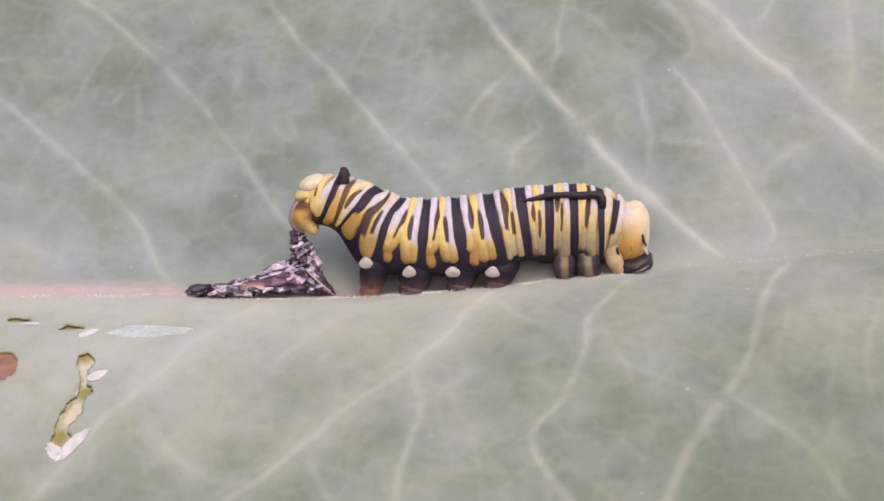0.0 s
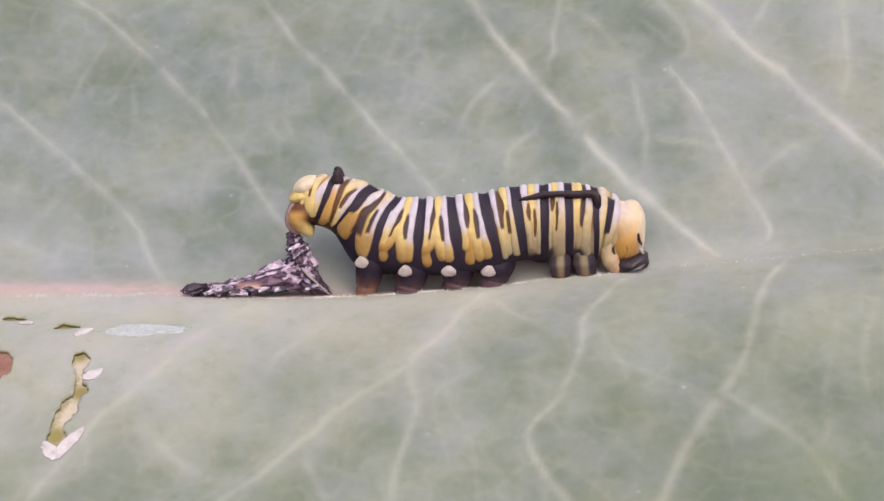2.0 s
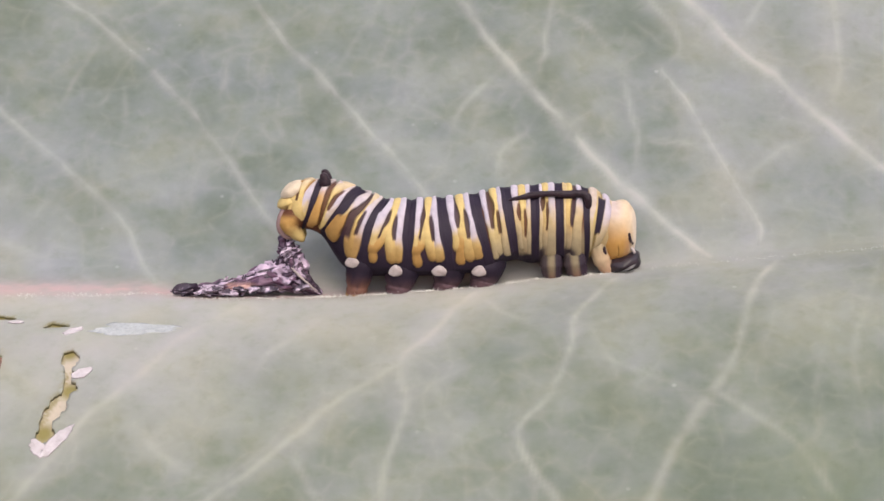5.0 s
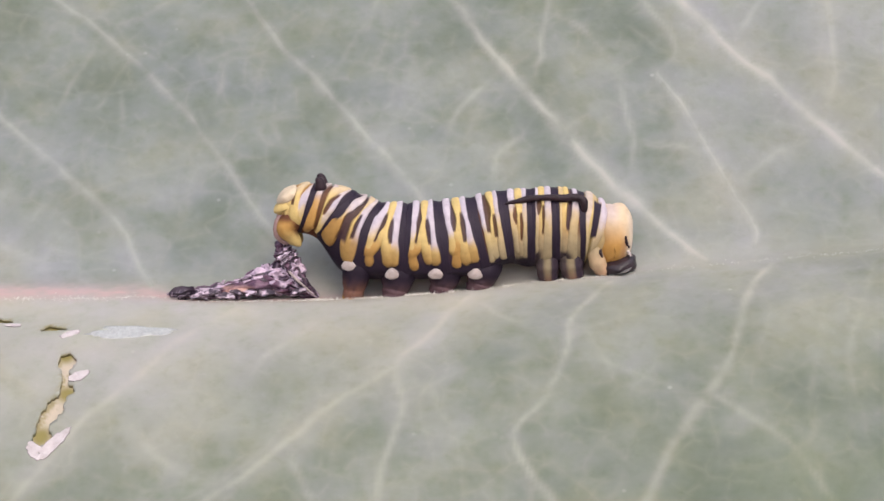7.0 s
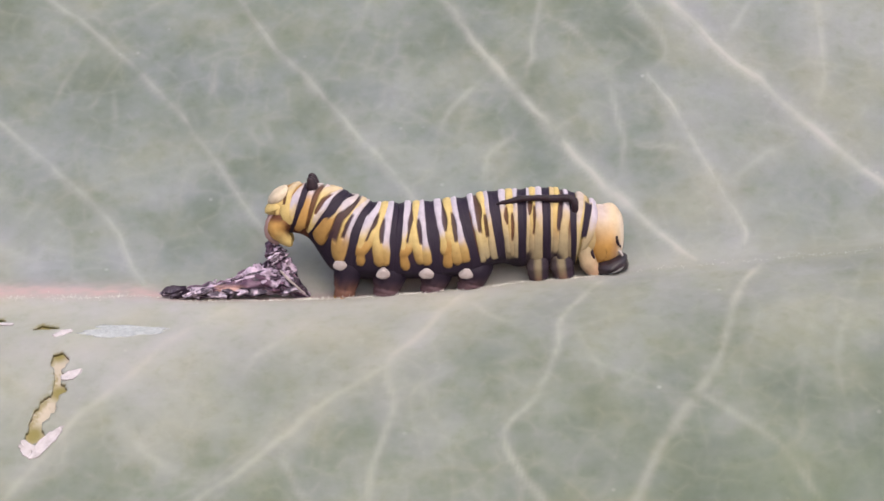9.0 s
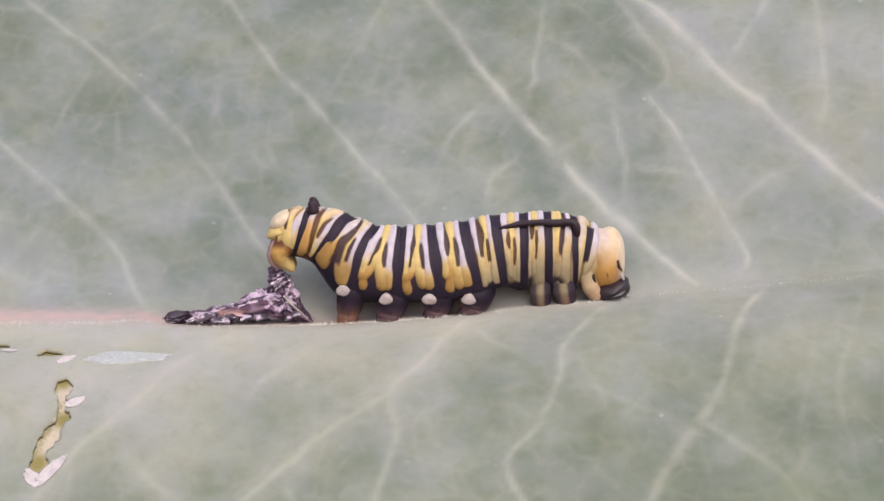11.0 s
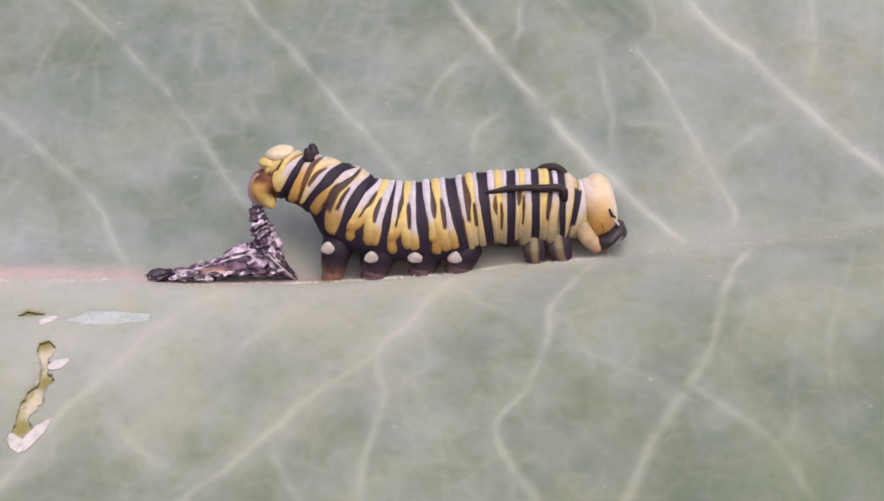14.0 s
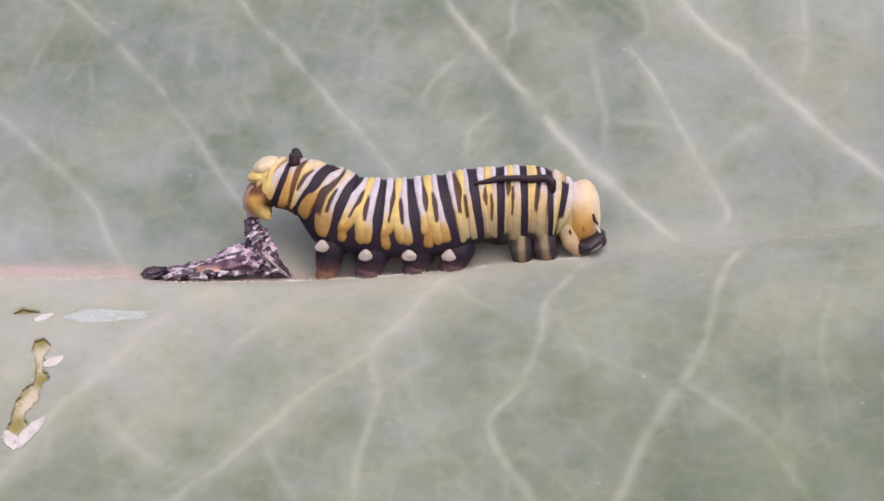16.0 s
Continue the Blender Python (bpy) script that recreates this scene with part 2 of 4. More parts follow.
vein(0.10, (13.5, 4.2), (12.9, 4.1), (11.3, 3.1))
# near half
vein(0.24, (12.2, -0.6), (11.1, -2.7), (10.3, -5.1), (9.5, -6.5), (8.0, -8.4), (7.0, -10.1), (5.9, -11.7))
vein(0.20, (1.7, -1.0), (0.3, -3.2), (-0.9, -4.7), (-0.7, -6.4), (-1.2, -7.9), (-1.5, -9.4), (-1.9, -11.3))
vein(0.19, (-0.9, -4.8), (-3.0, -6.2), (-4.5, -7.5), (-5.8, -8.6), (-6.9, -9.3), (-8.6, -10.4))
vein(0.18, (6.5, -1.0), (5.1, -3.1), (4.8, -4.7), (4.0, -6.4), (2.9, -7.6), (3.3, -8.8), (4.0, -9.8), (5.1, -11.6))
vein(0.12, (4.8, -4.7), (6.5, -5.6), (7.7, -6.3), (9.3, -6.8))
vein(0.17, (9.5, -6.9), (10.8, -8.0), (11.9, -9.2), (12.6, -10.5), (13.4, -12.2))
vein(0.20, (-6.6, -1.4), (-8.0, -2.9), (-9.0, -4.1), (-10.0, -5.5), (-11.6, -7.3), (-13.0, -9.3), (-14.1, -10.8))
vein(0.13, (-3.8, -2.5), (-5.1, -3.8), (-5.6, -4.6))
vein(0.11, (5.2, -7.3), (5.9, -8.3), (6.6, -9.0))
vein(0.13, (13.9, -2.5), (12.9, -6.0), (12.5, -7.6), (12.6, -9.0))
vein(0.15, (-9.8, -6.9), (-8.2, -8.2), (-6.9, -8.8), (-5.8, -8.6))
vein(0.12, (1.9, -1.6), (2.6, -2.8), (3.4, -3.2))
vein(0.13, (0.1, -5.8), (0.7, -6.9), (1.2, -8.6), (1.2, -9.6), (1.1, -11.6))
vein(0.15, (-4.5, -7.6), (-4.0, -8.5), (-3.5, -9.3), (-2.3, -11.1))
vein(0.12, (16.5, 1.2), (15.0, -3.3), (14.0, -6.1), (14.1, -8.4), (14.2, -10.5))
vein(0.11, (11.9, -9.2), (12.6, -8.3), (12.5, -7.6))

# places where the leaf is eaten: centre, half sizes, turn, and whether the lower skin is gone too
BITES = [
    (-15.20, -4.55, 0.95, 0.80, 20, True),
    (-14.75, -2.12, 0.60, 0.15, -12, False),
    (-12.70, -2.66, 0.46, 0.17, -4, False),
    (-12.05, -4.32, 0.30, 0.38, 0, False),
    (-11.96, -4.98, 0.15, 0.32, 8, False),
    (-11.88, -5.55, 0.24, 0.26, 0, False),
    (-12.22, -6.35, 0.32, 0.72, -25, False),
    (-12.42, -6.96, 0.20, 0.30, -10, False),
    (-12.44, -7.28, 0.34, 0.28, 10, False),
]


def bitten(x, y, through_only=False):
    """Rough distance (mm) from the eaten places; below zero inside."""
    ragged = 0.13 * rough_noise(x * 2.2, y * 2.2, seed=5) + 0.08 * rough_noise(x * 6.5, y * 6.5, seed=6, octaves=2)
    best = np.full(np.shape(x), 9.0)
    for cx, cy, rx, ry, turn, gone in BITES:
        if through_only and not gone:
            continue
        c, s = math.cos(radians(turn)), math.sin(radians(turn))
        u, v = (x - cx) * c + (y - cy) * s, (y - cy) * c - (x - cx) * s
        here = (np.sqrt((u / rx) ** 2 + (v / ry) ** 2) - 1) * min(rx, ry) * 1.2
        join = np.clip(0.5 + 0.5 * (best - here) / 0.16, 0, 1)
        best = best * (1 - join) + here * join - 0.16 * join * (1 - join)
    return best + ragged * (best < 2)


def vein_look(width, x, y, along):
    """Half width and strength of a vein at places along it: the small ones fade out, those of the near half are broader and fainter."""
    near_half = smooth(-1.5, -4, y)
    wide = np.maximum(width * (0.67 + 0.32 * rough_noise(x * 1.3, y * 1.3, seed=3)), 0.12) * (1 + 0.05 * near_half)
    fade = 1 - (0.42 - 0.17 * near_half) * smooth(4, -5, x)
    amount = fade * np.clip(0.76 + 0.80 * rough_noise(x * 1.3, y * 1.3, seed=12, octaves=4), 0.12, 1) * min(0.58, 0.18 + width * 1.75) * (1 - (0.22 + 0.22 * smooth(2, 8, x)) * near_half)
    if width < 0.16:
        amount = amount * smooth(0.0, 0.3, along) * smooth(1.0, 0.7, along) * (0.60 if width < 0.14 else 0.72)
    return wide, amount


def build_leaf():
    leaf = tagged(new("leaf"), "broad grey-green milkweed leaf with pale veins, partly eaten", "leaf")
    fine_x = np.concatenate([np.arange(-19, -16.5, 0.13), np.arange(-16.5, -11, 0.07), np.arange(-11, 19.01, 0.13)])
    fine_y = np.concatenate([np.arange(-14.5, -8.5, 0.13), np.arange(-8.5, -1.8, 0.08), np.arange(-1.8, 14.51, 0.13)])
    xs = np.concatenate([-19 - 36 * np.linspace(1, 0.04, 14) ** 1.5, fine_x, 19 + 56 * np.linspace(0.04, 1, 16) ** 1.5])
    ys = np.concatenate([-14.5 - 20 * np.linspace(1, 0.06, 9) ** 1.4, fine_y, 14.5 + 20 * np.linspace(0.06, 1, 9) ** 1.4])
    taper = np.where(xs < -19, np.sqrt(np.clip((xs + 55.3) / 36.3, 0, 1)), np.where(xs > 19, np.sqrt(np.clip((75.4 - xs) / 56.4, 0, 1)), 1.0))
    x = np.repeat(xs[:, None], len(ys), 1)
    y = ys[None] * taper[:, None]
    # the rims of the eaten places follow their outline
    f = bitten(x, y)
    e = 0.02
    gx, gy = (bitten(x + e, y) - f) / e, (bitten(x, y + e) - f) / e
    near = (np.abs(f) < 0.05) / np.maximum(gx**2 + gy**2, 0.3) * f
    x, y = x - np.clip(near * gx, -0.05, 0.05), y - np.clip(near * gy, -0.05, 0.05)
    f = bitten(x, y)
    # veins: colour and low relief
    halo, nearby = np.zeros(x.shape), np.full(x.shape, 9.0)
    for width, line in VEINS:
        lo, hi = line.min(0) - 2.0, line.max(0) + 2.0
        sel = (x > lo[0]) & (x < hi[0]) & (y > lo[1]) & (y < hi[1])
        px, py = x[sel], y[sel]
        d, along = np.full(px.shape, 9.0), np.zeros(px.shape)
        for k, (a, b) in enumerate(zip(line[:-1], line[1:])):
            ab = b - a
            u = np.clip(((px - a[0]) * ab[0] + (py - a[1]) * ab[1]) / max(ab @ ab, 1e-9), 0, 1)
            e = np.hypot(px - a[0] - u * ab[0], py - a[1] - u * ab[1])
            along = np.where(e < d, (k + u) / (len(line) - 1), along)
            d = np.minimum(d, e)
        wide, amount = vein_look(width, px, py, along)
        halo[sel] = np.maximum(halo[sel], np.exp(-((d / wide) ** 2)) * amount)
        nearby[sel] = np.minimum(nearby[sel], d + 0.5 * smooth(0.18, 0.10, width))
    rib = np.exp(-((y - 0.05) / 0.55) ** 2)
    # the midrib is pale; under the body it is lightened against shade
    halo = np.maximum(halo, 0.9 * np.exp(-((y - 0.35) / 0.75) ** 2) * smooth(-3.5, 0.5, x) * (0.85 + 0.2 * rough_noise(x * 1.6, y * 1.6, seed=55)) * (1 - 0.72 * smooth(6.5, 8, x)))
    pink = rib * smooth(2.5, -6, x) * np.clip(0.62 + 0.5 * rough_noise(x * 2.2, y * 5, seed=8, octaves=4), 0, 1)
    z = leaf_z(x, y) + 0.02 * halo + 0.03 * rib + 0.10 * rough_noise(x / 2.4, y / 2.4, seed=1) * smooth(1.5, 4, np.abs(y)) + 0.015 * rough_noise(x * 1.8, y * 1.8, seed=2)
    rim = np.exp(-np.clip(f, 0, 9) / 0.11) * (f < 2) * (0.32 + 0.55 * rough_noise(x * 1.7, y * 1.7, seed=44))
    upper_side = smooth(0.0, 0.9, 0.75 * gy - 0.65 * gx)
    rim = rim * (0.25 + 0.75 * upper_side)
    # olive patches in the eaten places, most along their upper left edges
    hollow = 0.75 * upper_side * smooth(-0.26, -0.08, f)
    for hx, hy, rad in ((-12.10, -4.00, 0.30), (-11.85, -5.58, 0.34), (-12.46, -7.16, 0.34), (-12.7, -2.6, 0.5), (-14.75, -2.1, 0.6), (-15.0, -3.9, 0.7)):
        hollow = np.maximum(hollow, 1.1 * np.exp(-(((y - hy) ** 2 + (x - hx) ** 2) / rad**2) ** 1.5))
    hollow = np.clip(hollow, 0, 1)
    thick = 0.12
    n = x.size
    top = np.stack([x, y, z], -1).reshape(-1, 3)
    low = np.stack([x, y, z - thick], -1).reshape(-1, 3)
    k = np.arange(n).reshape(x.shape)
    quads = np.stack([k[:-1, :-1], k[1:, :-1], k[1:, 1:], k[:-1, 1:]], -1).reshape(-1, 4)
    fq = f.ravel()[quads].mean(1)
    gq = bitten(x, y, True).ravel()[quads].mean(1)
    upper, lower = quads[fq > 0], quads[gq > 0]
    # walls where the upper skin ends
    edges = {}
    for q in upper.tolist():
        for a, b in zip(q, q[1:] + q[:1]):
            if (b, a) in edges:
                del edges[(b, a)]
            else:
                edges[(a, b)] = 1
    walls = [(b, a, a + n, b + n) for a, b in edges]
    faces = upper.tolist() + (lower[:, ::-1] + n).tolist() + walls
    me = bpy.data.meshes.new("blade")
    me.from_pydata((np.concatenate([top, low]) * MM).tolist(), [], faces)
    film = np.concatenate([np.zeros(n), smooth(0.15, -0.05, f.ravel()) * (0.85 + 0.3 * rough_noise(x.ravel() * 4, y.ravel() * 4, seed=46))])
    painted(me, "vein", np.concatenate([halo.ravel(), 0 * halo.ravel()]))
    painted(me, "pink", np.concatenate([pink.ravel(), 0 * pink.ravel()]))
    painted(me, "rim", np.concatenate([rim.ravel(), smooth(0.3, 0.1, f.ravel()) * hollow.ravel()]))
    painted(me, "film", film)
    # waxy bloom: paler, greyer areas between greener ones, with painted light on top
    bloom_light = 0.22 + 0.30 * np.exp(-((nearby / 0.62) ** 2)) + 0.22 * rough_noise(x / 5.5, y / 5.5, seed=71) + 0.10 * rough_noise(x / 1.7, y / 1.7, seed=72)
    for cx, cy, rad, amount in ((14, 4, 6, 0.38), (-15, 3, 4, 0.25), (-11, -4, 6, 0.35), (0, -3, 5, 0.35), (8, -3, 4, 0.25), (12, -11, 9, -2.6), (-13, -5, 3, 0.2), (-2, 10, 7, -1.0), (-12, 9, 7, -1.0), (1, -9, 5, -0.3), (6, 9, 4, -0.2), (-7, 12, 6, -0.5), (13, -8, 5, -0.6)):
        bloom_light = bloom_light + amount * np.exp(-((x - cx) ** 2 + (y - cy) ** 2) / rad**2)
    bloom_light = 0.62 * np.clip(bloom_light, 0, 1.2)
    # body's shade offset in the colour: paler along midrib and behind tail
    bloom_light = bloom_light + (0.95 - 0.55 * smooth(5.5, 8, x)) * np.exp(-((y - 0.3) / 1.1) ** 2) * smooth(-3, 2, x) * smooth(15, 10, x) + 0.5 * np.exp(-((x + 4.2) / 1.5) ** 2 - ((y - 1.3) / 1.6) ** 2)
    # light on the near half's curve painted in: paler crest, darker edge
    bloom_light = bloom_light + 0.30 * np.exp(-((y + 0.9) / 1.3) ** 2) * smooth(5, 1, x)
    bloom_light = bloom_light + 0.24 * smooth(-7, -2.5, y) * smooth(0.8, -0.6, y) - 0.40 * smooth(-6, -11, y)
    painted(me, "bloom_light", np.tile(np.clip(bloom_light, 0, 1).ravel(), 2))
    # painted cast of the light, cool on the far half, broken by noise
    cool_light = smooth(-1.0, 2.5, y) * (0.75 + 0.25 * smooth(6, -6, x)) + 0.35 * rough_noise(x / 3.1, y / 3.1, seed=73)
    painted(me, "cool_light", np.tile(np.clip(cool_light, 0, 1).ravel(), 2))
    deep_green = np.exp(-(((x - 13) / 6) ** 2 + ((y + 11.5) / 4.0) ** 2)) + 0.30 * np.exp(-(((x + 6) / 6) ** 2 + ((y - 13) / 4.0) ** 2))
    deep_green = np.clip(deep_green * (0.80 + 0.5 * rough_noise(x / 1.6, y / 1.6, seed=74, octaves=4)), 0, 1)
    painted(me, "deep_green", np.tile(deep_green.ravel(), 2))
    linked("blade", me, LEAF, leaf)
    # raised cords of the larger veins
    for width, line in VEINS:
        if width < 0.16 or line[:, 1].mean() < -2:
            continue
        ln = glide(line, np.linspace(0, len(line) - 1, 3 * len(line)))
        side = np.gradient(ln, axis=0)
        side = np.stack([-side[:, 1], side[:, 0]], -1) / np.maximum(np.hypot(*side.T), 1e-9)[:, None]
        across = np.linspace(-1, 1, 9)
        w = width * 0.55 * (0.9 + 0.2 * rough_noise(ln[:, 0], ln[:, 1], seed=4))
        p = ln[:, None] + side[:, None] * (across[None, :, None] * w[:, None, None])
        along = np.linspace(0, 1, len(ln))[:, None] * np.ones(len(across))
        wide, amount = vein_look(width, p[..., 0], p[..., 1], along)
        shape = np.exp(-((across * w[:, None] / wide) ** 2)) * amount
        zz = leaf_z(p[..., 0], p[..., 1]) + 0.10 * rough_noise(p[..., 0] / 2.4, p[..., 1] / 2.4, seed=1) * smooth(1.5, 4, np.abs(p[..., 1]))
        zz += 0.02 * shape + 0.015 * rough_noise(p[..., 0] * 1.8, p[..., 1] * 1.8, seed=2) + 0.008 * (1 - across**2) - 0.002
        zz += 0.03 * np.exp(-((p[..., 1] - 0.35) / 0.5) ** 2)
        me = sheet("vein", np.concatenate([p, zz[..., None]], -1))
        painted(me, "vein", shape.ravel())
        cell = np.clip(np.searchsorted(xs, p[..., 0]), 0, len(xs) - 1), np.clip(np.searchsorted(ys, p[..., 1]), 0, len(ys) - 1)
        painted(me, "bloom_light", np.clip(bloom_light, 0, 1)[cell].ravel())
        painted(me, "cool_light", np.clip(cool_light, 0, 1)[cell].ravel())
        for zero in ("pink", "rim", "film", "deep_green"):
            painted(me, zero, 0 * shape.ravel())
        linked("vein", me, LEAF, leaf)
    # the midrib, a low cord along the valley
    rx = np.linspace(-50, 74, 500)
    turn = np.linspace(0, 2 * math.pi, 20, endpoint=False)
    thickness = 0.30 - 0.10 * smooth(-8, 6, rx) + 0.20 * smooth(18, 60, rx)
    ry = 0.35 + 0.03 * rough_noise(rx * 0.7, 0 * rx, seed=6)
    rz = leaf_z(rx, ry) - 0.03 - 0.10 * smooth(-6, -9, rx) - 0.07 * smooth(2, 5, rx)
    wob = 1 + 0.05 * rough_noise(rx[:, None] * 2, np.cos(turn)[None] * 2, np.sin(turn)[None] * 2, seed=7)
    tube = np.stack([np.repeat(rx[:, None], 20, 1), ry[:, None] + thickness[:, None] * 1.1 * np.cos(turn) * wob, rz[:, None] + thickness[:, None] * 0.24 * np.sin(turn) * wob], -1)
    me = sheet("midrib", tube, True, True)
    tint = np.clip(0.70 + 0.45 * rough_noise(tube[..., 0] * 2.4, tube[..., 1] * 6, tube[..., 2] * 6, seed=9, octaves=4), 0, 1) * smooth(4, -5, tube[..., 0])
    painted(me, "pink", tint.ravel())
    # paler from the body onwards, making up for the shade there
    painted(me, "vein", (0.35 + 0.5 * smooth(-3, 1, tube[..., 0])).ravel())
    painted(me, "bloom_light", 0.45 + 0 * tint.ravel())
    painted(me, "cool_light", 0.4 + 0 * tint.ravel())
    for zero in ("rim", "film", "deep_green"):
        painted(me, zero, 0 * tint.ravel())
    linked("midrib", me, LEAF, leaf, "pinkish midrib")
    # short pale hairs along the crest and in the fold
    rng = np.random.default_rng(4)
    verts, tris = [], []
    hair_y = np.linspace(-1.6, 0.6, 45)
    for i in range(3400):
        hx = rng.uniform(-17, 18)
        if (hx > 7 and i % 5) or (hx < -6 and i % 5 < 3) or rough_noise(hx * 1.7, 0.0, seed=29) < rng.uniform(-0.7, 0.5):
            continue
        fall = np.gradient(leaf_z(hx, hair_y), hair_y)
        crest = np.argmax(fall < -0.1) if (fall < -0.1).any() else np.argmin(fall)
        hy = hair_y[crest] + rng.normal(-0.02, 0.07 if i % 6 else 0.25)
        hz = float(leaf_z(hx, hy)) + 0.02
        ln, lean = rng.uniform(0.03, 0.09) * (1.7 if rng.random() < 0.18 else 1.0), rng.normal(0, 0.5, 2)
        b = len(verts)
        for a in (0.0, 2.1, 4.2):
            verts.append((hx + 0.013 * math.cos(a), hy + 0.013 * math.sin(a), hz))
        verts.append((hx + ln * lean[0], hy + ln * lean[1] - 0.3 * ln, hz + ln))
        tris += [(b, b + 1, b + 3), (b + 1, b + 2, b + 3), (b + 2, b, b + 3)]
    me = bpy.data.meshes.new("leaf_hairs")
    me.from_pydata((np.array(verts) * MM).tolist(), [], tris)
    tagged(linked("leaf_hairs", me, HAIR, leaf, "short pale hairs"), kind="stuff")
    return leaf


leaf = build_leaf()


def leaf_patch(name, cx, cy, rx, ry, turn, mat, lift, curl, label, category, seed, group=""):
    """A small irregular film on the leaf, curled up at its edge; its own thin solid."""
    r, a = np.linspace(0, 1, 14)[:, None], np.linspace(0, 2 * math.pi, 56, endpoint=False)[None]
    edge = 1 + (0.55 if name == "latex_smear" else 0.36) * rough_noise(np.cos(a) * 2.6, np.sin(a) * 2.6, seed=seed, octaves=5)
    u, v = r * edge * rx * np.cos(a), r * edge * ry * np.sin(a)
    c, s = math.cos(radians(turn)), math.sin(radians(turn))
    x, y = cx + u * c - v * s, cy + u * s + v * c
    wave = 0.05 * rough_noise(x * 3, y * 3, seed=seed + 1)
    z = leaf_z(x, y) + lift + wave * lift / 0.08 + curl * r**2.5 * (0.6 + 0.6 * rough_noise(np.cos(a), np.sin(a), seed=seed + 2))
    z = z + 0.10 * rough_noise(x / 2.4, y / 2.4, seed=1) * smooth(1.5, 4, np.abs(y))
    top = np.stack([x, y, z], -1)
    low = top[::-1] - (0, 0, 0.03)
    tagged(linked(name, sheet(name, np.concatenate([top, low]), True), mat, None), label, category, group)


leaf_patch("latex_smear", -10.15, -2.84, 1.62, 0.32, 2, LATEX, 0.012, 0.0, "thin whitish dried latex smear on the leaf", "latex", 21)
leaf_patch("torn_flap", -11.98, -7.52, 0.64, 0.20, 48, TORN, 0.02, 0.05, "white torn flap of leaf skin beside a hole", "leaf scrap", 31, "torn flaps by the holes")
leaf_patch("torn_flap", -12.54, -7.75, 0.36, 0.20, -30, TORN, 0.02, 0.04, "white torn flap of leaf skin beside a hole", "leaf scrap", 33, "torn flaps by the holes")
leaf_patch("torn_flap", -12.16, -3.02, 0.36, 0.13, 28, TORN, 0.02, 0.03, "white torn flap of leaf skin beside a hole", "leaf scrap", 35, "torn flaps by the holes")
leaf_patch("torn_flap", -11.55, -4.98, 0.36, 0.19, 35, TORN, 0.02, 0.03, "white torn flap of leaf skin beside a hole", "leaf scrap", 39, "torn flaps by the holes")
leaf_patch("torn_flap", -14.2, -2.45, 0.26, 0.08, 0, TORN, 0.03, 0.04, "white torn flap of leaf skin beside a hole", "leaf scrap", 43, "torn flaps by the holes")

# ---------------------------------------------------------------- the caterpillar
BODY_Y = 0.6
# joints from tail to neck: x, z, half height, lean of the ring (degrees towards the head)
JOINTS = [
    (-5.02, 1.70, 0.74, 4),
    (-4.62, 1.68, 0.92, 14),
    (-4.03, 1.66, 0.95, 24),
    (-3.03, 1.30, 1.11, 41),
    (-2.10, 0.38, 1.50, 26),
    (-0.72, 0.08, 1.61, 6),
    (0.70, 0.08, 1.67, -8),
    (1.99, 0.28, 1.64, -13),
    (2.97, 0.66, 1.47, -9),
    (3.79, 0.77, 1.42, 0),
    (4.66, 0.81, 1.44, -1),
    (5.62, 0.75, 1.36, -2),
    (6.02, 0.75, 1.13, 12),
    (6.47, 0.67, 0.97, 6),
]
BLACK, BROWN = np.array((0.0165, 0.0105, 0.0205)), np.array((0.085, 0.032, 0.016))
LILAC, CREAM = np.array((0.372, 0.328, 0.372)), np.array((0.385, 0.285, 0.145))
GOLD, AMBER = np.array((0.430, 0.318, 0.128)), np.array((0.345, 0.195, 0.060))
GREY = np.array((0.225, 0.180, 0.110))


def ring(s, a, grow=1.0):
    """Points of the body's skin at joint places s and angles a round it (0 on the back), before folds."""
    j = glide(JOINTS, s)
    x, z, half, lean = (j[..., i] for i in range(4))
    lean = np.radians(lean)
    half = half * grow
    up = np.cos(a) * half
    keep = 0.38 + 0.52 * smooth(5.2, 3.6, s) + 0.52 * smooth(7.2, 9.0, s)
    flat = np.where(np.cos(a) < -0.40, (0.40 + keep * (-np.cos(a) - 0.40)) / np.maximum(-np.cos(a), 0.1), 1.0)
    return np.stack([x + np.sin(lean) * up * flat, BODY_Y + np.sin(a) * half * 0.84, z + np.cos(lean) * up * flat], -1)


def blend(a, b, f):
    return a * (1 - f[..., None]) + b * f[..., None]


ROLLS, SLITS = [], []


def roll(i, first, last, turn, turned, *points):
    """A soft roll of skin on segment i, through points (place along the segment, angle from the back, half width in mm); its colour turns from first to last on the way."""
    ROLLS.append((i, first, last, turn, turned, points))


def slit(i, *points):
    """A dark crease between rolls, given like a roll."""
    SLITS.append((i, points))


roll(1, GOLD, GOLD, .4, .9, (0.62, 0.05, 0.11), (0.29, 0.63, 0.12), (0.22, 1.15, 0.14), (0.28, 1.60, 0.15), (0.66, 1.98, 0.10))
roll(1, LILAC, GOLD, .5, .8, (0.98, 0.27, 0.11), (0.76, 0.89, 0.14), (0.67, 1.27, 0.12), (0.71, 1.68, 0.11), (0.91, 2.02, 0.07))
roll(2, LILAC, AMBER, .3, .55, (0.47, -0.17, 0.15), (0.27, 0.61, 0.16), (0.23, 1.09, 0.20), (0.21, 1.54, 0.25), (0.24, 1.98, 0.25), (0.30, 2.38, 0.11))
roll(2, GOLD, GOLD, .3, .9, (0.78, -0.17, 0.16), (0.52, 0.51, 0.16), (0.43, 1.13, 0.16), (0.56, 1.72, 0.16), (0.77, 2.26, 0.11))
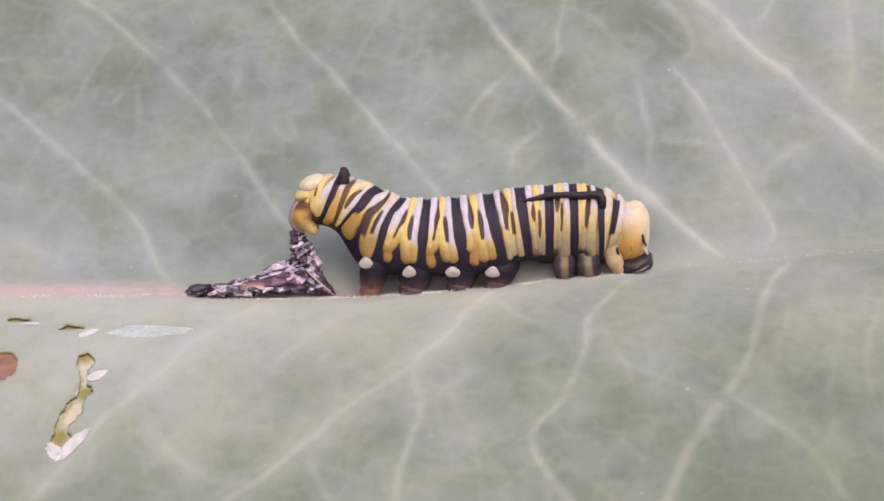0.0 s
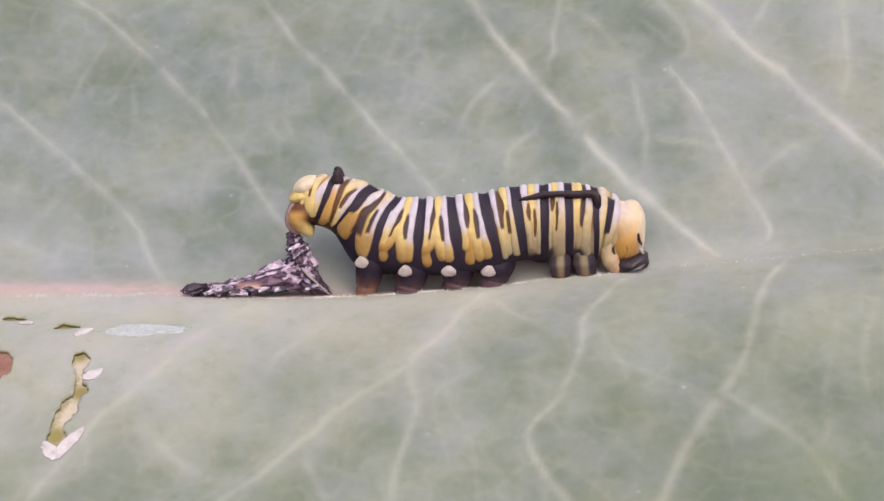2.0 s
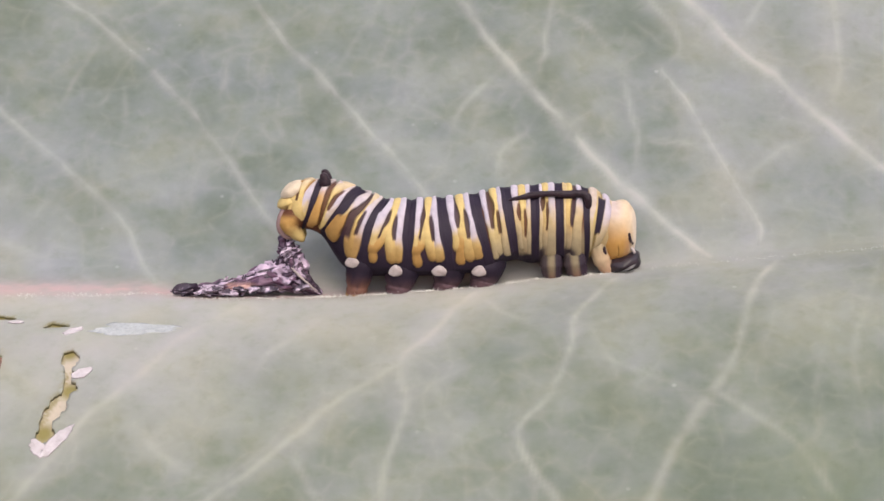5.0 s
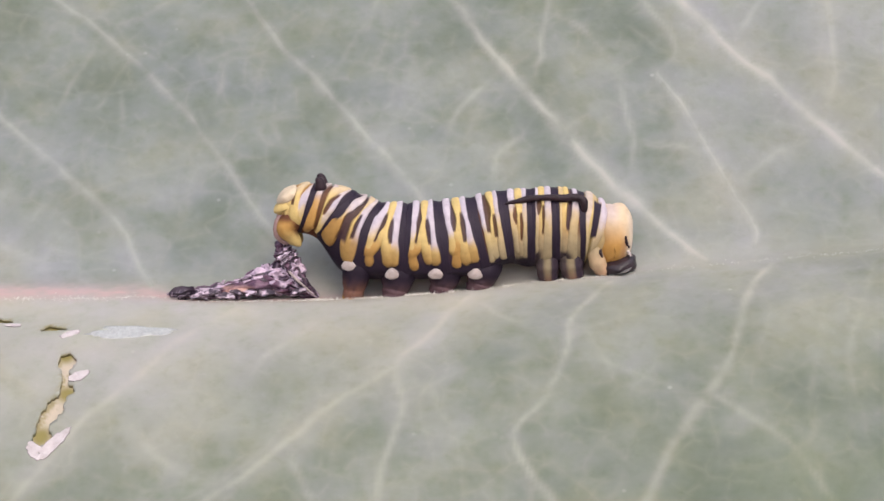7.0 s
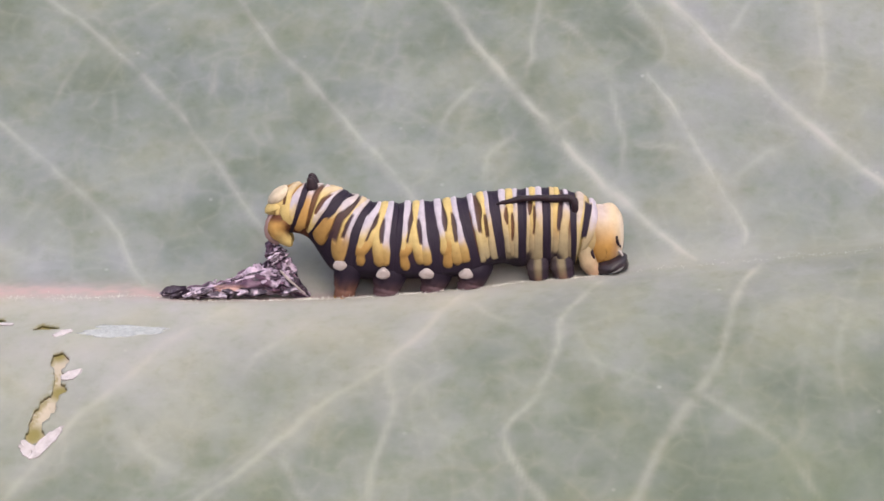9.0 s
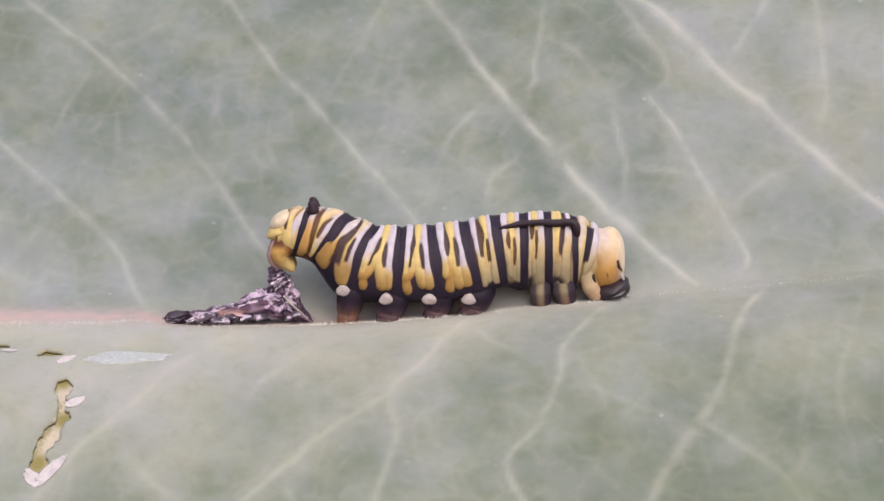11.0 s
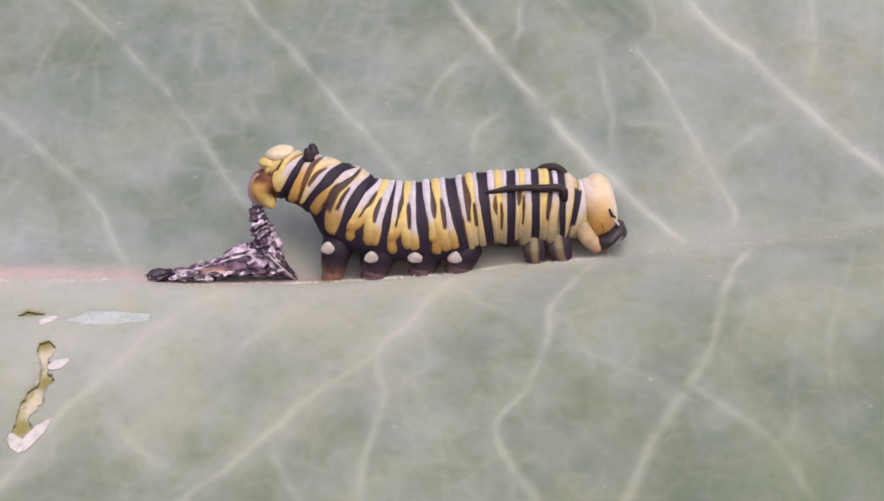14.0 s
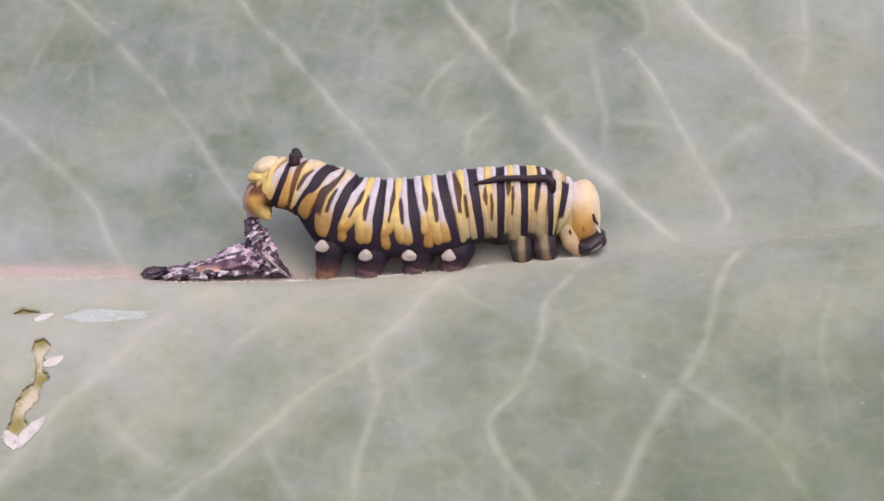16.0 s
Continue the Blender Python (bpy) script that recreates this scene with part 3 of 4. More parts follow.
roll(2, LILAC, GOLD, .55, .9, (1.02, -0.17, 0.15), (0.74, 0.77, 0.16), (0.65, 1.27, 0.16), (0.68, 1.76, 0.15), (0.82, 2.30, 0.11))
slit(1, (0.05, 0.30, 0.04), (0.04, 0.65, 0.06), (0.05, 1.05, 0.05), (0.08, 1.25, 0.03))
slit(2, (0.44, -0.29, 0.040), (0.35, 0.71, 0.070), (0.39, 1.27, 0.070), (0.50, 1.80, 0.050), (0.65, 2.30, 0.040))
slit(2, (0.70, 0.55, 0.030), (0.59, 0.93, 0.050), (0.56, 1.31, 0.050), (0.59, 1.54, 0.030))
roll(3, LILAC, CREAM, .5, .9, (0.43, 0.07, 0.16), (0.18, 0.75, 0.17), (0.07, 1.13, 0.15), (0.05, 1.40, 0.07))
roll(3, AMBER, AMBER, 0, 1, (0.29, 1.15, 0.15), (0.15, 1.44, 0.23), (0.10, 1.80, 0.25), (0.15, 2.22, 0.23))
roll(3, GOLD, GOLD, .4, .9, (0.56, 0.23, 0.171), (0.39, 0.93, 0.182), (0.46, 1.38, 0.182), (0.58, 1.74, 0.228), (0.74, 2.00, 0.239))
roll(3, LILAC, CREAM, .5, .9, (0.86, 0.15, 0.15), (0.56, 0.75, 0.16), (0.59, 1.17, 0.16), (0.68, 1.50, 0.16), (0.78, 1.82, 0.17), (0.86, 2.00, 0.15))
slit(3, (0.40, 0.43, 0.039), (0.32, 0.97, 0.087), (0.25, 1.25, 0.116), (0.34, 1.58, 0.116), (0.42, 1.92, 0.165))
slit(3, (0.53, 0.89, 0.029), (0.53, 1.21, 0.048), (0.62, 1.60, 0.048))
roll(4, LILAC, GOLD, .45, .75, (0.19, 0.27, 0.16), (0.11, 0.77, 0.19), (0.08, 1.13, 0.15), (0.12, 1.42, 0.14), (0.17, 1.56, 0.20))
roll(4, GOLD, AMBER, .3, .8, (0.35, 0.89, 0.091), (0.32, 1.15, 0.171), (0.28, 1.42, 0.182), (0.17, 1.58, 0.239))
roll(4, AMBER, AMBER, 0, 1, (0.19, 1.64, 0.145), (0.26, 1.82, 0.17), (0.27, 1.86, 0.14))
roll(4, GOLD, GOLD, .4, .9, (0.50, 0.23, 0.171), (0.44, 0.75, 0.160), (0.46, 1.13, 0.171), (0.59, 1.44, 0.217), (0.68, 1.72, 0.228))
roll(4, LILAC, GOLD, .65, .85, (0.78, 0.23, 0.19), (0.69, 0.79, 0.19), (0.71, 1.17, 0.16), (0.77, 1.50, 0.20), (0.81, 1.72, 0.19))
slit(4, (0.33, 0.53, 0.023), (0.31, 0.89, 0.054), (0.24, 1.09, 0.031), (0.21, 1.38, 0.031))
slit(4, (0.56, 0.71, 0.023), (0.58, 1.05, 0.062), (0.64, 1.36, 0.039))
roll(5, LILAC, GOLD, .5, .8, (0.26, 0.25, 0.19), (0.22, 0.77, 0.19), (0.17, 1.07, 0.14), (0.17, 1.29, 0.14), (0.21, 1.46, 0.21))
roll(5, GOLD, AMBER, .3, .8, (0.42, 0.95, 0.091), (0.37, 1.17, 0.171), (0.32, 1.38, 0.182), (0.21, 1.48, 0.228))
roll(5, AMBER, AMBER, 0, 1, (0.22, 1.60, 0.145), (0.25, 1.78, 0.17), (0.26, 1.82, 0.14))
roll(5, GOLD, GOLD, .4, .9, (0.58, 0.25, 0.160), (0.47, 0.73, 0.160), (0.46, 1.05, 0.171), (0.54, 1.36, 0.182), (0.61, 1.64, 0.182))
roll(5, LILAC, GOLD, .65, .85, (0.84, 0.21, 0.19), (0.76, 0.79, 0.19), (0.79, 1.15, 0.16), (0.78, 1.44, 0.19), (0.77, 1.66, 0.20))
slit(5, (0.42, 0.45, 0.023), (0.40, 0.77, 0.062), (0.33, 1.05, 0.031), (0.29, 1.34, 0.031))
slit(5, (0.63, 0.71, 0.023), (0.64, 1.01, 0.062), (0.66, 1.36, 0.039))
roll(6, LILAC, GOLD, .5, .8, (0.29, 0.21, 0.19), (0.29, 0.77, 0.16), (0.29, 1.09, 0.14), (0.30, 1.29, 0.16), (0.29, 1.48, 0.20))
roll(6, GOLD, AMBER, .3, .8, (0.44, 0.83, 0.091), (0.43, 1.11, 0.171), (0.41, 1.36, 0.182), (0.32, 1.50, 0.182))
roll(6, AMBER, AMBER, 0, 1, (0.31, 1.60, 0.145), (0.28, 1.76, 0.17), (0.29, 1.80, 0.14))
roll(6, GOLD, GOLD, .4, .9, (0.57, -0.27, 0.182), (0.55, 0.69, 0.171), (0.54, 1.07, 0.171), (0.56, 1.40, 0.182), (0.54, 1.70, 0.217))
roll(6, LILAC, GOLD, .65, .85, (0.81, -0.27, 0.19), (0.81, 0.77, 0.19), (0.80, 1.15, 0.16), (0.79, 1.46, 0.20), (0.76, 1.70, 0.20))
slit(6, (0.41, 0.37, 0.023), (0.41, 0.79, 0.070), (0.37, 1.13, 0.031))
slit(6, (0.65, 0.61, 0.023), (0.64, 0.99, 0.062), (0.61, 1.38, 0.039))
roll(7, LILAC, GOLD, .5, .8, (0.30, 0.09, 0.19), (0.33, 0.75, 0.16), (0.33, 1.13, 0.15), (0.33, 1.44, 0.15), (0.33, 1.68, 0.16))
roll(7, CREAM, GOLD, 0, 1, (0.29, 1.74, 0.12), (0.28, 1.88, 0.11))
roll(7, GOLD, GOLD, .4, .9, (0.59, -0.07, 0.16), (0.56, 0.75, 0.16), (0.49, 1.17, 0.15), (0.42, 1.50, 0.16), (0.43, 1.80, 0.14))
roll(7, LILAC, CREAM, .25, .6, (0.82, 0.07, 0.16), (0.81, 0.81, 0.16), (0.78, 1.19, 0.16), (0.75, 1.54, 0.19), (0.75, 1.92, 0.19))
slit(7, (0.42, 0.27, 0.047), (0.45, 0.75, 0.094), (0.40, 1.03, 0.059), (0.35, 1.31, 0.047))
slit(7, (0.63, 0.87, 0.035), (0.61, 1.15, 0.047), (0.57, 1.46, 0.047))
roll(8, LILAC, CREAM, .25, .6, (0.29, 0.19, 0.15), (0.26, 0.83, 0.14), (0.27, 1.23, 0.14), (0.32, 1.62, 0.14), (0.35, 1.94, 0.12))
roll(8, GOLD, AMBER, .4, .9, (0.54, 0.15, 0.157), (0.51, 0.89, 0.157), (0.48, 1.34, 0.146), (0.48, 1.72, 0.146), (0.51, 2.06, 0.123))
roll(8, LILAC, CREAM, .25, .6, (0.76, 0.17, 0.14), (0.76, 0.91, 0.14), (0.72, 1.31, 0.14), (0.70, 1.70, 0.14), (0.72, 2.14, 0.13))
slit(8, (0.38, 0.79, 0.020), (0.37, 1.05, 0.050), (0.37, 1.29, 0.020))
slit(8, (0.61, 0.97, 0.020), (0.58, 1.29, 0.040), (0.54, 1.72, 0.020))
roll(9, LILAC, CREAM, .25, .6, (0.16, 0.29, 0.14), (0.18, 0.93, 0.13), (0.20, 1.34, 0.13), (0.16, 1.68, 0.13), (0.15, 2.00, 0.13))
roll(9, GOLD, AMBER, .4, .9, (0.40, 0.23, 0.157), (0.41, 0.95, 0.134), (0.41, 1.38, 0.134), (0.42, 1.78, 0.134), (0.42, 2.22, 0.123))
roll(9, LILAC, CREAM, .25, .6, (0.69, 0.19, 0.15), (0.67, 0.95, 0.15), (0.66, 1.36, 0.18), (0.64, 1.74, 0.19), (0.64, 2.22, 0.21))
slit(9, (0.30, 0.59, 0.040), (0.30, 0.85, 0.060), (0.29, 1.09, 0.020))
slit(9, (0.49, 0.79, 0.030), (0.48, 1.19, 0.030), (0.46, 1.58, 0.020))
roll(10, CREAM, GOLD, .4, .8, (0.21, 0.31, 0.14), (0.16, 0.95, 0.13), (0.18, 1.36, 0.12), (0.14, 1.74, 0.11), (0.12, 2.02, 0.08))
roll(10, GOLD, AMBER, .3, .8, (0.44, 0.23, 0.168), (0.34, 0.95, 0.168), (0.30, 1.34, 0.146), (0.29, 1.70, 0.146), (0.29, 2.02, 0.123))
roll(10, LILAC, CREAM, .25, .6, (0.75, 0.45, 0.15), (0.70, 0.95, 0.18), (0.61, 1.31, 0.19), (0.56, 1.68, 0.20), (0.53, 2.22, 0.24))
slit(10, (0.59, 0.41, 0.050), (0.51, 0.87, 0.060), (0.44, 1.19, 0.050), (0.39, 1.52, 0.030))
roll(11, 0.5 * (CREAM + LILAC), GOLD, .45, .75, (0.42, 0.43, 0.19), (0.42, 0.97, 0.17), (0.27, 1.38, 0.17), (0.12, 1.76, 0.15), (0.02, 2.12, 0.12))
roll(11, CREAM, GOLD, .2, .6, (0.64, 0.45, 0.10), (0.54, 0.95, 0.10), (0.36, 1.46, 0.10), (0.21, 1.76, 0.10))
roll(12, LILAC, CREAM, .4, .8, (0.25, 0.23, 0.15), (0.46, 0.81, 0.18), (0.40, 1.34, 0.18), (0.18, 1.78, 0.18), (0.10, 2.20, 0.14))


def nearest(i, points, p):
    """Distance (mm) of places p from a line drawn on segment i, with the line's half width and the share of its length there."""
    points = [(u, max(v, 0.0), w) for u, v, w in points]
    if points[0][1] < 0.5:
        points = [(points[0][0], -0.12, points[0][2])] + points
    fine = glide(points, np.linspace(0, len(points) - 1, 5 * (len(points) - 1) + 1))
    line = ring(i + fine[:, 0], -fine[:, 1])
    best, width, share = np.full(p.shape[:-1], 9.0), np.full(p.shape[:-1], 0.01), np.zeros(p.shape[:-1])
    for k, (a, b) in enumerate(zip(line[:-1], line[1:])):
        ab = b - a
        u = np.clip(((p - a) @ ab) / max(ab @ ab, 1e-9), 0, 1)
        d = np.linalg.norm(p - a - u[..., None] * ab, axis=-1)
        near = d < best
        width = np.where(near, fine[k, 2] + u * (fine[k + 1, 2] - fine[k, 2]), width)
        share = np.where(near, (k + u) / (len(line) - 1), share)
        best = np.where(near, d, best)
    return best, np.maximum(width, 0.012), share


def pattern(i, s, a):
    """Colour and fold height on segment i: s from joint to joint, a from the back (0) to the belly (pi)."""
    far = np.sin(a) > 0
    a = np.abs((a + math.pi) % (2 * math.pi) - math.pi)
    wobble = np.where(far, 40.0, 0.0)
    p = ring(i + s, -a)
    waver = np.stack([0.022 * rough_noise(p[..., 0] * 3.5 + wobble, p[..., 2] * 3.5, seed=q, octaves=3) for q in (11, 12, 13)], -1)
    p = p + waver
    shift = {2: 0.04 * smooth(0.1, 0.8, a), 3: 0.10 * smooth(0.1, 0.8, a) * smooth(2.7, 2.3, a), 4: 0.16 * smooth(0.1, 0.8, a) * smooth(1.95, 1.15, a)}
    t = s + 0.02 * rough_noise(a * 2.4 + 9 * i, wobble, seed=23)
    behind, ahead = t + shift.get(i, 0.0), 1 - t - shift.get(i + 1, 0.0)
    uneven = 0.10 * rough_noise(s * 4 + 3 * i, a * 3 + wobble, seed=19)
    # skin between the rolls, browned by the shade of the folds
    between = {0: BROWN, 1: AMBER * 0.75, 2: BROWN * 1.2, 7: BROWN * 0.7, 8: BROWN * 1.2, 9: BROWN * 1.3, 10: BROWN * 1.3, 11: GOLD * 0.5, 12: CREAM}.get(i, BLACK + 0.12 * BROWN)
    colour = np.array(np.broadcast_to(between, (*t.shape, 3)))
    if i in (1, 2):
        colour = blend(colour, BROWN, smooth(1.75, 2.05, a + uneven))
    if i in (8, 9, 10):
        colour = blend(colour, GREY, smooth(1.2, 1.8, a + uneven) * 0.9)
    # black bands at the joints
    wide = {1: 0.10, 2: 0.135, 3: 0.135, 7: 0.175, 8: 0.185, 9: 0.17, 10: 0.15, 11: 0.17}.get(i, 0.152)
    wide = wide * (1 - 0.3 * smooth(1.2, 1.6, a) * (3 <= i <= 6))
    rear, fore = smooth(wide + 0.012, wide - 0.012, behind), smooth(wide + 0.012, wide - 0.012, ahead)
    if i == 1:
        colour = blend(colour, BROWN * 1.1, rear * smooth(1.05, 0.85, a) * smooth(0.2, 0.35, a))
        rear = 0 * rear
    if i == 11:
        fore = smooth(0.58, 0.66, t) * smooth(1.75, 1.6, a) * smooth(0.32, 0.5, a)
    if i == 12:
        rear, fore = smooth(0.20, 0.12, t) * smooth(1.75, 1.6, a) * smooth(0.32, 0.5, a), 0 * fore
    band = np.maximum(rear, fore)
    colour = blend(colour, BLACK, band)
    if 3 <= i <= 7:
        colour = blend(colour, BLACK, smooth(1.6, 1.8, a))
    # rolls, each a rounded cushion; where two meet, the higher one shows
    height, best = np.zeros(t.shape), np.full(t.shape, 0.0)
    for seg, first, last, turn, turned, points in ROLLS:
        if seg != i:
            continue
        d, w, along = nearest(i, points, p)
        w = w * (0.86 if 8 <= i <= 10 else 1.14 if 1 <= i <= 3 else 0.98)
        swell = np.clip(1 - (d / w) ** 2, -1, 1)
        skin = blend(np.broadcast_to(first, colour.shape), last, smooth(turn, turned + 0.01, along + uneven))
        if 1 <= i <= 3:
            skin = blend(skin, 0.55 * CREAM + 0.5 * LILAC, smooth(1.0, 0.4, a + uneven) * 0.55)
        # amber and grey towards the belly, dimmed to hold the underside's shade
        if 3 <= i <= 6:
            skin = blend(skin, AMBER * 0.72, smooth(1.15, 1.75, a + uneven) * 0.85)
        if i >= 7:
            skin = blend(skin, GREY * (1.15 if i < 11 else 1.5), smooth(1.12, 1.85, a + uneven) * 0.9)
        show = smooth(-0.10, 0.12, swell) * (swell >= best - 0.05) * (1 - band)
        colour = blend(colour, skin, show)
        height = np.maximum(height, 0.62 * w * np.sqrt(np.clip(swell, 0, 1)) * smooth(2.7, 2.2, a) * (1 - 0.7 * band))
        best = np.maximum(best, swell)
    # dark lines of the pattern, deepened by the shade of the creases
    for seg, points in SLITS:
        if seg == i:
            d, w, along = nearest(i, points, p)
            cut = smooth(1.35, 0.85, d / w / (1.35 if i > 7 else 1.2)) * (1 - band) * smooth(0.0, 0.08, along) * smooth(1.0, 0.92, along)
            colour = blend(colour, {1: BROWN * 0.7, 2: BROWN * 0.8, 7: BROWN * 0.5, 8: BROWN * 0.9, 9: BROWN * 0.6}.get(i, BLACK + 0.2 * BROWN), cut * 0.95)
            height = height * (1 - 0.8 * cut) - 0.015 * cut
    if i in (9, 10):
        colour = blend(colour, BLACK * 1.3, smooth(0.42, 0.18, np.abs(t - (0.12 if i == 9 else 0.22))) * smooth(1.85, 2.15, a + uneven) * 0.9)
    if i == 8:
        colour = blend(colour, BLACK, smooth(2.1, 2.35, a + uneven))
    height = height + 0.022 * band * smooth(2.6, 2.2, a) + 0.010 * rough_noise(s * 5 + 5 * i, a * 3, wobble, seed=15)
    half = glide(JOINTS, i + s)[..., 2]
    return colour, 1 + height / half


def build_segment(i, parent):
    """One ring of the body, from joint i to the next, tucked under its neighbours."""
    s = np.concatenate([[-0.13, -0.09, -0.06, -0.03], np.linspace(0, 1, 84), [1.03, 1.06, 1.09, 1.13]])
    if i == 0:
        s = np.concatenate([np.linspace(0.0, 1, 40), [1.08, 1.16]])
    tuck = 1 - 0.6 * np.clip(np.abs(s - 0.5) - 0.5, 0, 1)
    if i == 0:
        tuck = tuck * np.sqrt(np.clip(1 - (1 - np.clip(s / 0.55, 0, 1)) ** 2, 0.0004, 1))
    a = np.linspace(0, 2 * math.pi, 200, endpoint=False)
    ss, aa = np.meshgrid(s, a, indexing="ij")
    colour, fold = pattern(i, np.clip(ss, 0, 1), aa)
    if i == 0:
        turned = np.abs((aa + math.pi) % (2 * math.pi) - math.pi)
        colour = blend(np.broadcast_to(CREAM, (*ss.shape, 3)), GOLD, smooth(0.5, 1.0, turned))
        colour = blend(colour, BROWN * 1.2, smooth(1.25, 1.6, turned + 0.3 * rough_noise(ss * 3, aa * 2, seed=82)))
    p = ring(i + ss, aa, tuck[:, None] * fold)
    heart = glide(JOINTS, i + 0.5)
    origin = np.array((heart[0], BODY_Y, heart[1]))
    me = sheet("segment", p - origin, True, True)
    painted(me, "tint", colour.reshape(-1, 3))
    seg = linked("segment", me, SKIN, parent, "", origin - BASE)
    seg["heart"] = [float(v) for v in origin]
    return seg, origin


def tube(nodes, around=20, along=24, bumps=0.0, seed=0, flat=1.0, cap=3.0):
    """A swept limb through nodes (x, y, z, radius), rounded at its ends, as a grid of points."""
    s = np.linspace(0, len(nodes) - 1, along)
    c = glide(nodes, s)
    centre, radius = c[:, :3], np.maximum(c[:, 3], 0.004)
    end = np.minimum(np.arange(along), along - 1 - np.arange(along)) / cap
    radius = radius * np.sqrt(np.clip(1 - (1 - np.clip(end, 0, 1)) ** 2, 0.003, 1))
    ahead = np.gradient(centre, axis=0)
    ahead /= np.linalg.norm(ahead, axis=1)[:, None]
    one = np.cross(ahead, (0.0, 1.0, 0.05))
    one /= np.linalg.norm(one, axis=1)[:, None]
    two = np.cross(ahead, one)
    a = np.linspace(0, 2 * math.pi, around, endpoint=False)
    r = radius[:, None] * (1 + bumps * rough_noise(s[:, None] * 3 + seed, np.cos(a)[None] * 1.5, np.sin(a)[None] * 1.5, seed=seed))
    return centre[:, None] + one[:, None] * (r * np.cos(a))[..., None] + two[:, None] * (r * np.sin(a) * flat)[..., None]


def ball(centre, radii, around=32, along=20, bumps=0.0, seed=0, lean=0.0):
    b, a = np.meshgrid(np.linspace(0.03, math.pi - 0.03, along), np.linspace(0, 2 * math.pi, around, endpoint=False), indexing="ij")
    n = np.stack([np.sin(b) * np.cos(a), np.sin(b) * np.sin(a), np.cos(b)], -1)
    p = n * (1 + bumps * rough_noise(n[..., 0] * 2 + seed, n[..., 1] * 2, n[..., 2] * 2, seed=seed))[..., None] * radii
    c, s = math.cos(radians(lean)), math.sin(radians(lean))
    p = np.stack([p[..., 0] * c + p[..., 2] * s, p[..., 1], p[..., 2] * c - p[..., 0] * s], -1)
    return p + centre, n


def under(name, points, mat, seg, label="", tint=None, closed=True):
    """A limb or mark that rides on a part, given in the place's millimetres."""
    me = sheet(name, points - np.array(seg["heart"]), closed, True)
    if tint is not None:
        painted(me, "tint", np.broadcast_to(tint, points.shape).reshape(-1, 3))
    return linked(name, me, mat, seg, label)


BASE = np.array((0.0, BODY_Y, -1.6))
caterpillar = tagged(new("caterpillar"), "plump yellow, white and black banded caterpillar resting on a leaf", "caterpillar")
caterpillar.location = Vector(BASE) * MM
SEGMENTS = [build_segment(i, caterpillar)[0] for i in range(13)]


def build_head():
    centre = np.array((6.74, BODY_Y, 0.52))
    p, n = ball((0, 0, 0), (0.69, 1.02, 1.12), 64, 48, 0.05, 3, -4)
    p = p * (1 + 0.17 * (2 * np.abs(n[..., 0] * n[..., 2])) ** 1.5)[..., None]
    p[..., 0] -= 0.16 * smooth(0.2, -1.0, p[..., 2]) * (p[..., 0] > 0)
    groove = np.exp(-((n[..., 1]) / 0.10) ** 2) * (n[..., 0] > 0)
    p -= n * (0.05 * groove)[..., None]
    warm = smooth(0.8, -0.3, n[..., 2]) * smooth(0.75, 0.2, n[..., 0])
    tint = blend(blend(np.broadcast_to(np.array((0.54, 0.42, 0.29)), p.shape), np.array((0.47, 0.255, 0.075)), warm), np.array((0.50, 0.26, 0.08)), smooth(-0.55, -0.95, n[..., 2]) * 0.8)
    tint = blend(tint, np.array((0.62, 0.52, 0.42)), smooth(0.55, 0.85, n[..., 0] + 0.1 * rough_noise(n[..., 1] * 4, n[..., 2] * 4, seed=33)) * 0.8)
    tint = blend(tint, np.array((0.47, 0.38, 0.36)), smooth(0.35, 0.85, n[..., 2]) * smooth(0.45, -0.1, n[..., 0]) * 0.85)
    tint = blend(tint, np.array((0.40, 0.18, 0.06)), np.exp(-((n[..., 0] - 0.48) / 0.12) ** 2) * smooth(0.15, -0.25, n[..., 2]) * 0.6)
    tint = 0.86 * tint * (1 + 0.12 * rough_noise(n[..., 0] * 3, n[..., 1] * 3, n[..., 2] * 3, seed=35))[..., None]
    me = sheet("head", p, True, True)
    painted(me, "tint", tint.reshape(-1, 3))
    head = linked("head", me, HEAD, caterpillar, "smooth pale orange head", centre - BASE)
    head["heart"] = [float(v) for v in centre]
    for side in (-1, 1):
        for dx, dz, r in ((0.34, 0.06, 0.055), (0.36, -0.05, 0.065), (0.40, -0.16, 0.055), (0.47, -0.27, 0.04)):
            ny = math.sqrt(max(0.05, 1 - (dx / 0.74) ** 2 - (dz / 1.27) ** 2)) * 1.08
            under("eyelet", ball(centre + (dx, side * ny * 0.97, dz), (r * 0.9, r * 0.6, r * 1.5), 12, 8)[0], DARK, head)
        under("antenna", tube([(7.16, BODY_Y + side * 0.62, 0.08, 0.06), (7.25, BODY_Y + side * 0.68, -0.04, 0.055), (7.29, BODY_Y + side * 0.72, -0.13, 0.04)]), SPOT, head, "short whitish antenna")
        under("cheek_mark", tube([(6.22, BODY_Y + side * 0.80, 0.18, 0.03), (6.20, BODY_Y + side * 0.86, 0.06, 0.055), (6.24, BODY_Y + side * 0.84, -0.10, 0.05), (6.30, BODY_Y + side * 0.78, -0.20, 0.02)], 14, 16, 0.2, 4), DARK, head, "dark mark behind the cheek")
        under("palp", tube([(6.60, BODY_Y + side * 0.35, -0.62, 0.20), (6.62, BODY_Y + side * 0.4, -0.85, 0.17), (6.72, BODY_Y + side * 0.4, -1.0, 0.10)]), SKIN, head, "", np.array((0.45, 0.24, 0.08)))
    # the old head shell still clinging to the mouth
    p, n = ball((0, 0, 0), (0.63, 0.84, 0.32), 48, 32, 0.10, 9, -16)
